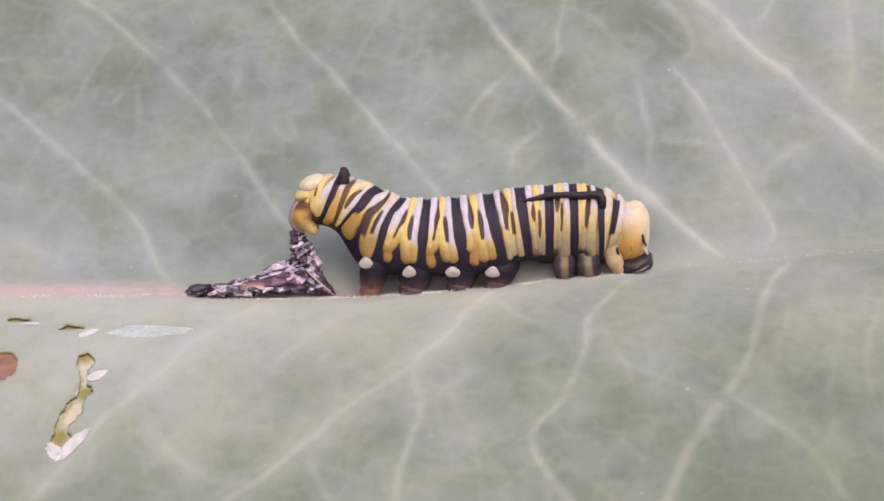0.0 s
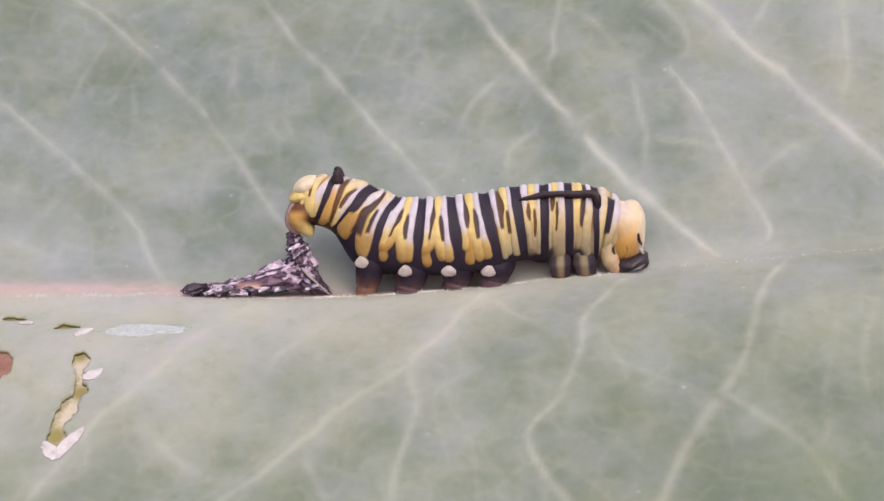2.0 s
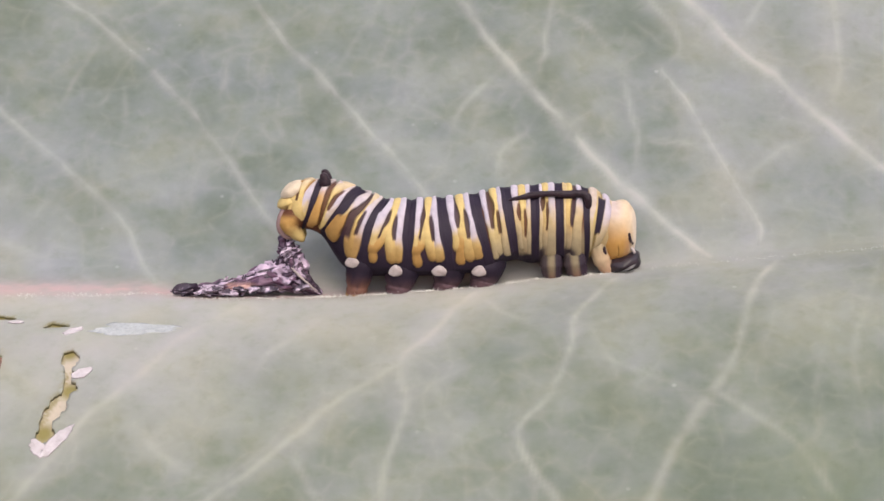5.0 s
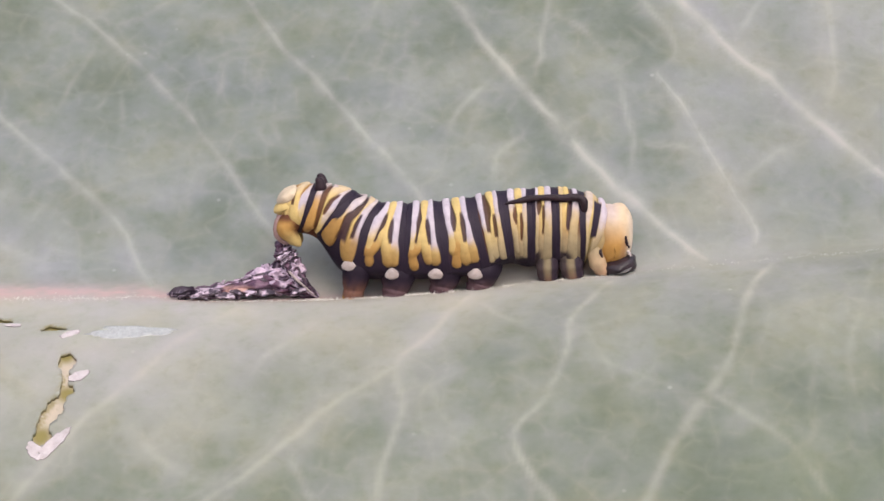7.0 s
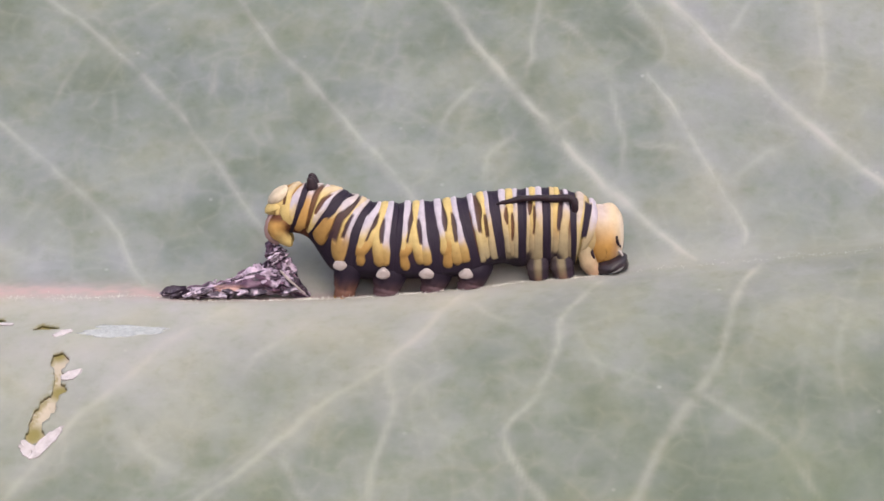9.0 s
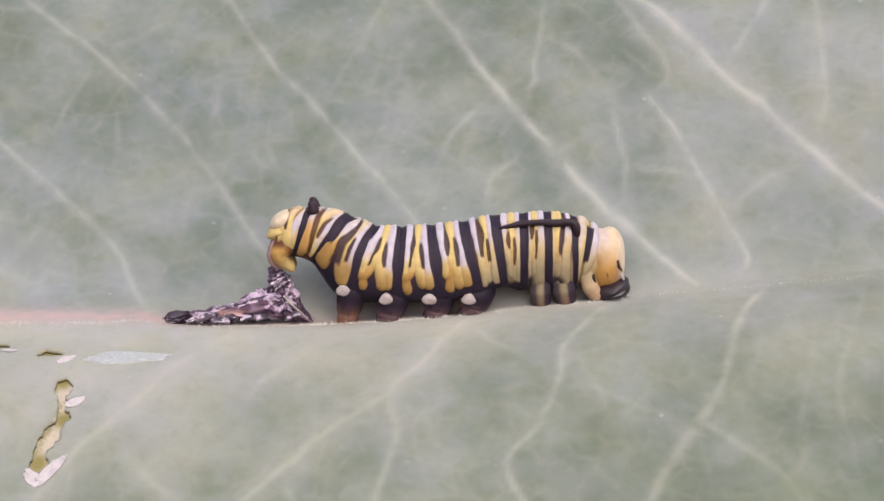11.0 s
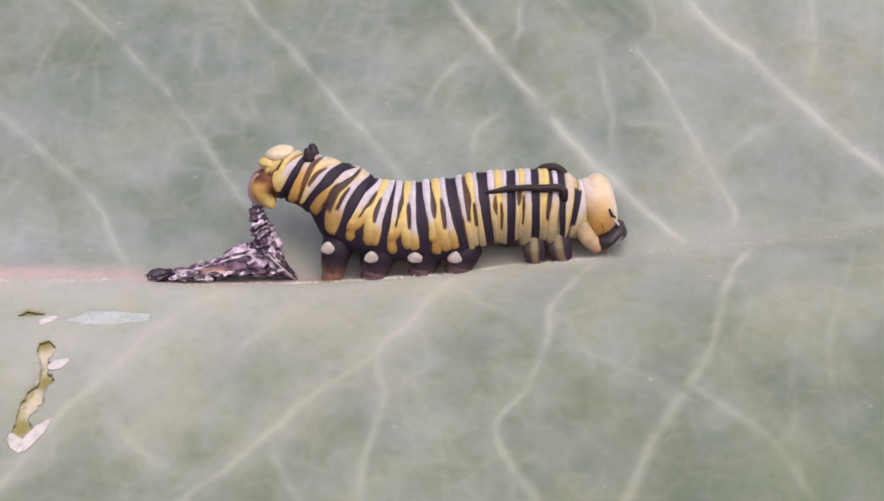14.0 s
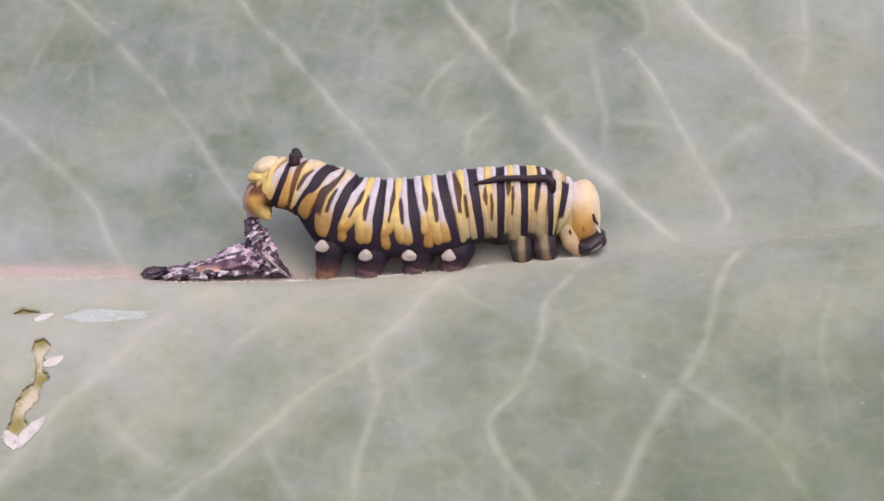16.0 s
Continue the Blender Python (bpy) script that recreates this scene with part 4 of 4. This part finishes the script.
    p = p * (1 + 0.22 * (2 * np.abs(n[..., 0] * n[..., 2])) ** 1.5)[..., None]
    under("old_head_shell", p + (6.88, BODY_Y - 0.25, -0.52), SHELL, head, "shed black head shell clinging to the mouth")
    # greyish highlight of the glossy shell, added as a piece of its own
    band, n = ball((0, 0, 0), (0.36, 0.74, 0.045), 32, 12, 0.12, 12, -22)
    under("shell_shine", band + (7.02, BODY_Y - 0.50, -0.60), SHELL_SHINE, head, "greyish highlight band")
    return head


head = build_head()

# black fleshy horns near the tail, and the long filaments laid back along the back
for side in (-1, 1):
    y = BODY_Y + side * 0.37
    under("tail_horn", tube([(-3.48, y, 2.34, 0.22), (-3.48, y + side * 0.03, 2.51, 0.21), (-3.49, y + side * 0.05, 2.65, 0.17), (-3.52, y + side * 0.05, 2.77, 0.13), (-3.53, y + side * 0.05, 2.85, 0.08)], 24, 24, 0.02, 5, cap=4.0), DARK, SEGMENTS[2], "short black horn")
y = BODY_Y - 0.82
nodes = [(5.60, y + 0.02, 1.42, 0.09), (5.66, y - 0.06, 1.74, 0.13), (5.57, y - 0.02, 2.00, 0.15), (5.3, y, 2.06, 0.14), (4.88, y - 0.02, 2.03, 0.14), (4.39, y - 0.02, 2.06, 0.11), (3.79, y, 2.02, 0.115), (3.3, y, 1.92, 0.09), (2.85, y + 0.02, 1.82, 0.05)]
under("filament", tube(nodes, 24, 64, 0.22, 6), DARK, SEGMENTS[10], "long black filament laid along the back")
# the far one, arched, rises when the front of the body rolls over
y = BODY_Y + 0.70
arched = np.array((5.80, y, 1.80))
nodes = [(5.84, y - 0.15, 1.55, 0.20), (5.76, y, 1.86, 0.18), (5.50, y + 0.03, 2.16, 0.16), (5.12, y + 0.04, 2.20, 0.15), (4.72, y + 0.04, 2.00, 0.14), (4.3, y + 0.02, 1.84, 0.12), (3.6, y, 1.72, 0.10), (3.1, y, 1.62, 0.05)]
far_filament = linked("filament", sheet("filament", tube(nodes, 20, 44, 0.25, 8) - arched, True, True), DARK, SEGMENTS[10], "long black filament laid along the back", arched - np.array(SEGMENTS[10]["heart"]))

# tail end: pale plate above, orange clasper below
tail = SEGMENTS[0]
under("tail_plate", ball((-4.62, BODY_Y, 2.31), (0.50, 0.70, 0.28), 48, 30, 0.05, 4, -26)[0], SKIN, tail, "cream tail plate", np.array((0.47, 0.385, 0.285)))
CLASPERS = []
for side in (-1, 1):
    y = BODY_Y + side * 0.40
    heart = np.array((-4.66, y, 1.15))
    p = tube([(-4.46, y - side * 0.1, 1.72, 0.34), (-4.76, y + side * 0.04, 1.50, 0.38), (-4.92, y + side * 0.08, 1.20, 0.38), (-4.76, y + side * 0.05, 0.90, 0.27), (-4.44, y, 0.54, 0.14)], 32, 40, 0.12, 8, cap=5.0)
    me = sheet("clasper", p - heart, True, True)
    f, turned = np.meshgrid(np.linspace(0, 1, 40), np.linspace(0, 2 * math.pi, 32, endpoint=False), indexing="ij")
    warm = blend(np.broadcast_to(AMBER, p.shape), GOLD, smooth(0.45, 0.9, f + 0.1 * rough_noise(f * 4, np.cos(turned) * 2, np.sin(turned) * 2, seed=84)))
    dusk = smooth(0.02, 0.24, p[..., 0] + 4.80 + 0.12 * rough_noise(f * 4, np.cos(turned) * 2, np.sin(turned) * 2, seed=81)) * smooth(0.85, 1.15, p[..., 2])
    warm = blend(warm, BROWN * 1.1, np.maximum(dusk, smooth(1.36, 1.62, p[..., 2])))
    painted(me, "tint", warm.reshape(-1, 3))
    clasper = linked("clasper", me, SKIN, caterpillar, "orange tail clasper", heart - BASE)
    clasper["heart"] = [float(v) for v in heart]
    CLASPERS.append(clasper)
    under("tail_lobe", ball((-4.80, BODY_Y + side * 0.26, 1.95), (0.42, 0.46, 0.25), 36, 24, 0.16, 6, -14)[0], SKIN, tail, "yellow fold of skin", GOLD)
    under("clasper_foot", tube([(-5.02, y + side * 0.05, 1.78, 0.06), (-5.20, y + side * 0.08, 1.55, 0.11), (-5.30, y + side * 0.08, 1.22, 0.12), (-5.26, y + side * 0.06, 0.94, 0.12), (-5.08, y, 0.72, 0.10), (-4.86, y, 0.63, 0.06)], 20, 40, 0.22, 7, cap=4.0), SKIN, clasper, "greyish lilac foot pad", np.array((0.23, 0.15, 0.145)))

# thoracic legs, standing on the leaf under the front segments
FRONT_LEGS = []


def front_leg(x, top, tip, lean, width, upper, lower, claw):
    """A jointed leg that leaves the flank as a broad fold and narrows to a claw."""
    for side in (-1, 1):
        y = BODY_Y + side * 0.56
        z = (top, top - (top - tip) * 0.45, top - (top - tip) * 0.8, tip)
        p = tube([(x - lean * 0.1, y - side * 0.34, z[0] + 0.52, width * 0.8), (x, y - side * 0.02, z[0] + 0.06, width * 1.0), (x + lean * 0.3, y + side * 0.08, z[1], width * 1.02), (x + lean * 0.75, y - side * 0.02, z[2], width * 0.88), (x + lean, y - side * 0.08, z[3], width * 0.76)], 36, 48, 0.10, 3, cap=6.0)
        heart = np.array((x, y, top))
        f = np.linspace(0, 1, p.shape[0])[:, None] * np.ones(p.shape[1])
        step = np.exp(-((f - 0.58) / 0.035) ** 2) + np.exp(-((f - 0.80) / 0.03) ** 2)
        middle = p.mean(1, keepdims=True)
        p = middle + (p - middle) * (1 - 0.05 * step)[..., None]
        me = sheet("leg", p - heart, True, True)
        fore = (p[..., 0] - p[..., 0].mean(1, keepdims=True)) / width
        uneven = 0.15 * rough_noise(f * 5, fore * 2, p[..., 1] * 2, seed=90 + int(x * 10))
        tint = blend(blend(np.broadcast_to(GREY * 1.2, p.shape), upper, smooth(0.25, 0.45, f)), lower, smooth(0.45, 0.72, f + uneven))
        tint = blend(tint, claw, smooth(0.80, 0.92, f + 0.5 * uneven))
        tint = blend(tint, BLACK * 1.3, smooth(0.12, 0.36, fore) * smooth(0.97, 0.85, f) * smooth(0.1, 0.3, f) * (0.95 if width > 0.31 else 0.0))
        tint = blend(tint, BLACK * 1.6, smooth(-0.22, -0.45, fore + uneven) * smooth(0.95, 0.75, f) * smooth(0.25, 0.4, f) * (0.8 if width > 0.31 else 0.0))
        painted(me, "tint", tint.reshape(-1, 3))
        leg = linked("leg", me, SKIN, caterpillar, "", heart - BASE)
        leg["heart"] = [float(v) for v in heart]
        FRONT_LEGS.append(leg)


front_leg(4.34, 0.02, -1.14, 0.06, 0.40, GREY * 0.85, np.array((0.17, 0.105, 0.070)), np.array((0.15, 0.085, 0.055)))
front_leg(5.14, 0.04, -1.06, 0.20, 0.42, GREY * 0.8, np.array((0.20, 0.115, 0.080)), np.array((0.26, 0.13, 0.09)))
front_leg(5.98, 0.10, -0.92, 0.52, 0.30, np.array((0.36, 0.26, 0.16)), np.array((0.40, 0.25, 0.16)), np.array((0.34, 0.17, 0.08)))

# the four pairs of prolegs that hold the leaf
def proleg(x, top, width, foot, patch_x, patch_z, out):
    """A stumpy black leg, broad where it leaves the belly, with a white patch above its foot."""
    for side in (-1, 1):
        y = BODY_Y + side * 0.74
        ground_z = float(leaf_z(x, y)) - 0.04
        low = top * 0.35 + ground_z * 0.65
        p = tube([(x + 0.30, y - side * 0.45, top + 0.45, width * 1.25), (x + 0.16, y - side * 0.10, top + 0.05, width * 1.40), (x + 0.03, y, low, width * 1.04), (x - 0.01, y + side * 0.02, ground_z + 0.10, width * 0.98), (x - 0.01, y + side * 0.02, ground_z, width * 0.94)], 40, 44, 0.08, 5 + int(10 * abs(x)), cap=4.0)
        f = np.linspace(0, 1, p.shape[0])[:, None] * np.ones(p.shape[1])
        middle = p.mean(1, keepdims=True)
        p = middle + (p - middle) * (1 - 0.07 * np.exp(-((f - 0.52) / 0.03) ** 2))[..., None]
        leg = linked("proleg", sheet("proleg", p - BASE, True, True), SKIN, caterpillar)
        leg["heart"] = [float(v) for v in BASE]
        ang = np.linspace(0, 2 * math.pi, p.shape[1], endpoint=False)
        shade = smooth(0.34, 0.56, f + 0.10 * rough_noise(f * 4, np.cos(ang) * 2, np.sin(ang) * 2, seed=70))
        painted(leg.data, "tint", blend(np.broadcast_to(BLACK * 0.9, p.shape), foot, shade).reshape(-1, 3))
        patch, n = ball((0, 0, 0), (0.28, 0.10, 0.22), 40, 26, 0.14, int(10 * abs(x)))
        patch[..., 0] *= 1.10 - 0.62 * smooth(-0.20, 0.30, patch[..., 2])
        under("white_patch", patch + (patch_x, BODY_Y + side * out, patch_z), SPOT, leg, "white patch")
        if x < -2:
            pad, n = ball((x - 0.05, y + side * 0.06, ground_z + 0.13), (0.36, 0.30, 0.14), 28, 16, 0.2, 17)
            under("foot_pad", pad, SKIN, leg, "orange foot pad", AMBER * 0.7)


proleg(-2.55, -0.55, 0.38, np.array((0.13, 0.062, 0.045)), -2.68, -0.33, 1.12)
proleg(-1.06, -0.66, 0.47, np.array((0.075, 0.042, 0.048)), -1.15, -0.62, 1.27)
proleg(0.60, -0.62, 0.45, np.array((0.075, 0.042, 0.048)), 0.38, -0.60, 1.29)
proleg(1.92, -0.58, 0.46, np.array((0.075, 0.042, 0.048)), 1.79, -0.62, 1.25)

# ---------------------------------------------------------------- the shed skin
shed = tagged(new("shed_skin"), "crumpled purple-black shed caterpillar skin clinging to the midrib", "shed skin")
SHED_BASE = np.array((-6.0, 0.4, -1.55))
shed.location = Vector(SHED_BASE) * MM


def crumple(name, nodes, folds, seed, along=90, around=60, ringed=0.0):
    """A shrunken, wrinkled sleeve of banded skin; ringed: how far it is pleated crosswise like a concertina."""
    p = tube(nodes, around, along)
    s = np.linspace(0, 1, along)[:, None] * np.ones(around)
    a = np.linspace(0, 2 * math.pi, around, endpoint=False)[None] * np.ones((along, 1))
    c, d = np.cos(a), np.sin(a)
    warp = rough_noise(s * 5, c * 1.2, d * 1.2, seed=seed)
    twist = s * folds + (1.3 - 0.8 * ringed) * warp + 0.4 * c
    ridge = np.abs((twist % 1.0) - 0.5) * 2
    radius = glide([[n[3]] for n in nodes], s * (len(nodes) - 1))[..., 0]
    centre = glide([n[:3] for n in nodes], s * (len(nodes) - 1))
    out = (p - centre) / np.maximum(np.linalg.norm(p - centre, axis=-1, keepdims=True), 1e-6)
    lump = rough_noise(s * 6 + 2 * warp, c * 1.6, d * 1.6, seed=seed + 1, octaves=2)
    facet = np.abs(rough_noise(s * 6, c * 1.8, d * 1.8, seed=seed + 6, octaves=1))
    p = p + out * (radius * (0.42 * (ridge - 0.45) + 0.50 * lump - 0.35 * facet))[..., None]
    streak = rough_noise(s * 3.2 + 0.6 * warp, c * 3.0, d * 3.0, seed=seed + 2, octaves=2)
    light = smooth(0.17, 0.33, streak + (0.30 + 0.3 * ringed) * (ridge - 0.5))
    tint = blend(np.broadcast_to(np.array((0.022, 0.011, 0.024)), p.shape), np.array((0.43, 0.33, 0.43)), light * 0.9)
    tint = blend(tint, np.array((0.16, 0.075, 0.13)), smooth(0.05, 0.3, -streak) * 0.5)
    tint = blend(tint, np.array((0.44, 0.25, 0.22)), smooth(0.30, 0.5, rough_noise(s * 4, c, d, seed=seed + 4)) * smooth(-1.15, -1.35, p[..., 2]) * 0.8)
    heart = np.array(nodes[0][:3])
    me = sheet(name, p - heart, True, True)
    painted(me, "tint", tint.reshape(-1, 3))
    ob = linked(name, me, SHED, shed, "", heart - SHED_BASE)
    ob["heart"] = [float(v) for v in heart]
    return ob


SLEEVES = [
    crumple("sleeve", [(-9.25, 0.32, -1.60, 0.05), (-8.75, 0.3, -1.57, 0.12), (-8.2, 0.3, -1.53, 0.17), (-7.4, 0.3, -1.44, 0.23), (-6.5, 0.35, -1.32, 0.32), (-5.6, 0.4, -1.22, 0.38), (-4.7, 0.4, -1.40, 0.28), (-3.85, 0.4, -1.70, 0.08)], 10, 41, 200, 84),
    crumple("sleeve", [(-7.1, 0.5, -1.45, 0.12), (-6.6, 0.45, -1.20, 0.24), (-6.0, 0.4, -0.98, 0.34), (-5.35, 0.4, -0.85, 0.42), (-4.8, 0.4, -1.05, 0.42), (-4.4, 0.4, -1.4, 0.22)], 7, 51, 150, 90),
    crumple("sleeve", [(-4.86, 0.45, -1.0, 0.48), (-4.86, 0.45, -0.5, 0.45), (-4.98, 0.48, -0.12, 0.37), (-5.08, 0.5, 0.16, 0.31)], 5, 61, 120, 90, 0.8),
    crumple("sleeve", [(-4.98, 0.5, -0.2, 0.36), (-5.08, 0.52, 0.15, 0.31), (-5.15, 0.55, 0.46, 0.27), (-5.08, 0.58, 0.80, 0.18)], 4, 71, 100, 80, 0.9),
    crumple("sleeve", [(-4.85, 0.25, -0.62, 0.22), (-4.55, 0.20, -0.98, 0.26), (-4.20, 0.20, -1.32, 0.20), (-3.80, 0.25, -1.66, 0.06)], 4, 81, 100, 60),
]


def flake(x, y, z, size, turn, light, seed, sleeve):
    """A stiff curled scrap of the old skin."""
    u, v = np.meshgrid(np.linspace(-1, 1, 12), np.linspace(-1, 1, 8), indexing="ij")
    w = size * 0.46 * (1 - 0.75 * np.abs(u) ** 1.5) * (1 + 0.35 * rough_noise(u * 2, v, seed=seed))
    px, py, pz = u * size, v * w * 0.7, 0.28 * size * (v**2 - 0.4 * u**2) + 0.14 * size * rough_noise(u * 2, v * 2, seed=seed + 1)
    c, s = math.cos(turn), math.sin(turn)
    top = np.stack([x + px * c - pz * s - 0.5 * v * w * s, y + py - 0.3 * pz, z + px * s + pz * c + 0.5 * v * w * c], -1)
    both = np.concatenate([top, (top - (0, -0.03, 0.03))[::-1]])
    heart = np.array(sleeve["heart"])
    me = sheet("flake", both - heart)
    tone = blend(np.broadcast_to(np.array((0.026, 0.014, 0.030)), both.shape), np.array((0.50, 0.41, 0.50)), smooth(0.45 - light, 0.70 - light, 0.5 + 0.6 * rough_noise(np.tile(u, (2, 1)) * 2.0, np.tile(v, (2, 1)) * 2.0, seed=seed + 3)))
    painted(me, "tint", tone.reshape(-1, 3))
    linked("flake", me, SHED, sleeve)


chance = random.Random(12)
for k in range(17):
    f = chance.random()
    x = -8.8 + 4.4 * f
    hill = -1.38 + 0.78 * math.exp(-((x + 5.2) / 0.95) ** 2)
    flake(x, -0.05 - 0.25 * chance.random(), chance.uniform(-1.60, hill), chance.uniform(0.20, 0.46), chance.uniform(-0.2, 0.6), chance.uniform(-0.40, 0.30), 100 + 5 * k, SLEEVES[0] if x < -6.6 else SLEEVES[1])
for k in range(8):
    z = chance.uniform(-0.7, 0.45)
    flake(-4.90 - 0.22 * (z + 0.7) + chance.uniform(-0.22, 0.22), 0.06 + 0.12 * chance.random(), z, chance.uniform(0.10, 0.24), chance.uniform(-0.6, 0.9), chance.uniform(-0.1, 0.6), 400 + 5 * k, SLEEVES[2 if z < 0 else 3])
# scraps that stand up along the ridge of the heap
for k in range(9):
    x = -7.3 + 2.3 * k / 8 + chance.uniform(-0.1, 0.1)
    hill = -1.22 + 0.72 * math.exp(-((x + 5.2) / 0.95) ** 2)
    flake(x, 0.25, hill, chance.uniform(0.14, 0.24), chance.uniform(0.8, 1.9), chance.uniform(-0.4, 0.1), 600 + 5 * k, SLEEVES[1])
strand = tube([(-4.86, -0.10, -0.62, 0.03), (-4.58, -0.12, -0.92, 0.045), (-4.22, -0.10, -1.26, 0.04), (-3.92, -0.02, -1.56, 0.02)], 10, 24, 0.2, 3)
linked("strand", sheet("strand", strand - SHED_BASE, True, True), SPOT, shed, "thin white thread")

# ---------------------------------------------------------------- what moves
WHEN = (0, 2, 4, 6.5, 8.5, 11, 12, 12.5, 13, 13.5, 14, 14.5, 15, 15.5, 16)
# shifts in mm along and up, at WHEN
TAIL_X = (0, -.04, -.10, -.10, -.12, -.17, -.19, -.16, -.12, -.05, .08, .14, .10, .02, -.10)
TAIL_Z = (0, -.09, -.25, -.37, -.39, -.37, -.29, -.29, .01, .10, .63, .72, .56, .31, .05)
HORN_X = (0, -.04, -.10, -.16, -.15, -.22, -.23, -.20, -.13, -.04, .16, .29, .22, .16, -.10)
HORN_Z = (0, -.03, -.09, -.17, -.16, -.12, -.07, -.05, .06, .11, .21, .18, .09, .05, -.03)
LOIN_X = (0, -.01, -.07, -.10, -.11, -.12, -.14, -.05, -.01, .11, .27, .37, .33, .15, .01)
LOIN_Z = (0, 0, -.06, -.11, -.10, -.03, .04, .09, .18, .26, .34, .32, .27, .19, .18)
MID_X = (0, -.01, -.01, -.01, 0, -.02, -.02, -.03, -.03, -.01, .01, .04, .04, 0, -.04)
MID_Z = (0, 0, -.01, -.03, -.03, .02, .07, .07, .06, .05, .03, .01, -.01, .07, .08)
CHEST_X = (0, -.04, -.05, -.05, -.03, -.05, -.07, -.10, -.09, -.08, -.06, -.06, -.03, -.11, -.26)
CHEST_Z = (0, 0, 0, -.03, -.04, .01, .09, .09, .06, .10, .02, .04, .08, .13, .06)
HEAD_X = (0, -.01, -.01, 0, .05, .01, 0, .04, .11, .16, .15, .16, .11, .02, -.18)
HEAD_Z = (0, 0, 0, 0, 0, .06, .12, .21, .34, .50, .42, .44, .33, .25, .15)
HEAD_NOD = (0, 0, 2, 0, 2, 3, 2, 3, 8, 15, 15, 10, 7, 6, 6)
CHEST_ROLL = (0, 0, 0, 0, 0, 0, 0, 1, 6, 8, 13, 16, 15, 5, 2)
REAR_TURN = (0, 0, 0, 0, 0, 0, 0, 1, 4, 7, 12, 15, 14, 9, 6)
CLASP_X = (0, 0, .02, .04, .02, 0, 0, .02, .02, -.02, -.10, -.22, -.20, -.06, -.08)
CLASP_Z = (0, -.09, -.22, -.33, -.35, -.36, -.30, -.30, 0, .06, .37, .33, .24, .03, -.10)
SKIN_X = (0, .02, .05, .08, .03, .02, .03, .05, -.05, -.05, -.06, -.12, -.18, -.10, -.05)
SKIN_Z = (0, -.09, -.18, -.28, -.32, -.34, -.33, -.34, -.11, -.04, .24, .28, .18, -.08, -.24)


def motions():
    places = np.array([0.4, 2.0, 3.4, 5.5, 11.0])
    xs = np.array([TAIL_X, HORN_X, LOIN_X, MID_X, CHEST_X])
    zs = np.array([TAIL_Z, HORN_Z, LOIN_Z, MID_Z, CHEST_Z])
    rest = np.array([seg["heart"] for seg in SEGMENTS])
    rows = {seg: [] for seg in SEGMENTS}
    nod, skins, grips = [], [[], [], []], [[], []]
    steps = [[] for leg in FRONT_LEGS]
    rest_at, rise = far_filament.location.copy(), []
    for k, t in enumerate(WHEN):
        s = np.arange(13) + 0.5
        dx, dz = np.interp(s, places, xs[:, k]), np.interp(s, places, zs[:, k])
        x, z = rest[:, 0] + dx, rest[:, 2] + dz
        before, after = np.maximum(np.arange(13) - 1, 0), np.minimum(np.arange(13) + 1, 12)
        was = np.arctan2(rest[after, 2] - rest[before, 2], rest[after, 0] - rest[before, 0])
        now = np.arctan2(z[after] - z[before], x[after] - x[before])
        for i, seg in enumerate(SEGMENTS):
            roll = CHEST_ROLL[k] * float(smooth(4, 9, i + 0.5))
            yaw = -REAR_TURN[k] * float(smooth(7.0, 0.5, i + 0.5))
            back = 0.55 * REAR_TURN[k] / 30 * float(smooth(5, 0, i + 0.5))
            at = Vector((x[i], BODY_Y + back, z[i] - 0.21 * back)) - Vector(BASE)
            tilt = -math.degrees(now[i] - was[i]) * (0.55 if i < 2 else 1.0)
            rows[seg].append((t, pose(*(at * MM), roll, tilt, yaw)))
        rise.append((t, pose(*(rest_at + Vector((0, 0, 0.026 * max(0, CHEST_ROLL[k] - 6) - 0.27)) * MM))))
        at = Vector(head["heart"]) + Vector((HEAD_X[k], 0, HEAD_Z[k])) - Vector(BASE)
        nod.append((t, pose(*(at * MM), 0.4 * CHEST_ROLL[k], -HEAD_NOD[k], 0)))
        for clasper, list_ in zip(CLASPERS, grips):
            at = Vector(clasper["heart"]) + Vector((CLASP_X[k], 0.3 * REAR_TURN[k] / 30, CLASP_Z[k])) - Vector(BASE)
            list_.append((t, pose(*(at * MM), 0, 0.3 * REAR_TURN[k], -0.5 * REAR_TURN[k])))
        for n, (leg, list_) in enumerate(zip(FRONT_LEGS, steps)):
            share = (0.15, 0.3, 0.7)[n // 2]
            at = Vector(leg["heart"]) + Vector((0.5 * HEAD_X[k], 0, HEAD_Z[k])) * share + Vector((0.018 * CHEST_ROLL[k], 0, 0)) - Vector(BASE)
            list_.append((t, pose(*(at * MM), 0, -HEAD_NOD[k] * share, 0)))
        for sleeve, share, list_ in zip(SLEEVES[1:], (0.15, 0.55, 1.0), skins):
            at = Vector(sleeve["heart"]) + Vector((SKIN_X[k], 0, SKIN_Z[k])) * share - Vector(SHED_BASE)
            list_.append((t, pose(*(at * MM))))
    for seg in SEGMENTS:
        walk(seg, rows[seg])
    walk(head, nod)
    walk(far_filament, rise)
    for ob, list_ in zip((*CLASPERS, *FRONT_LEGS), (*grips, *steps)):
        walk(ob, list_)
    for sleeve, list_ in zip(SLEEVES[1:], skins):
        walk(sleeve, list_)


motions()
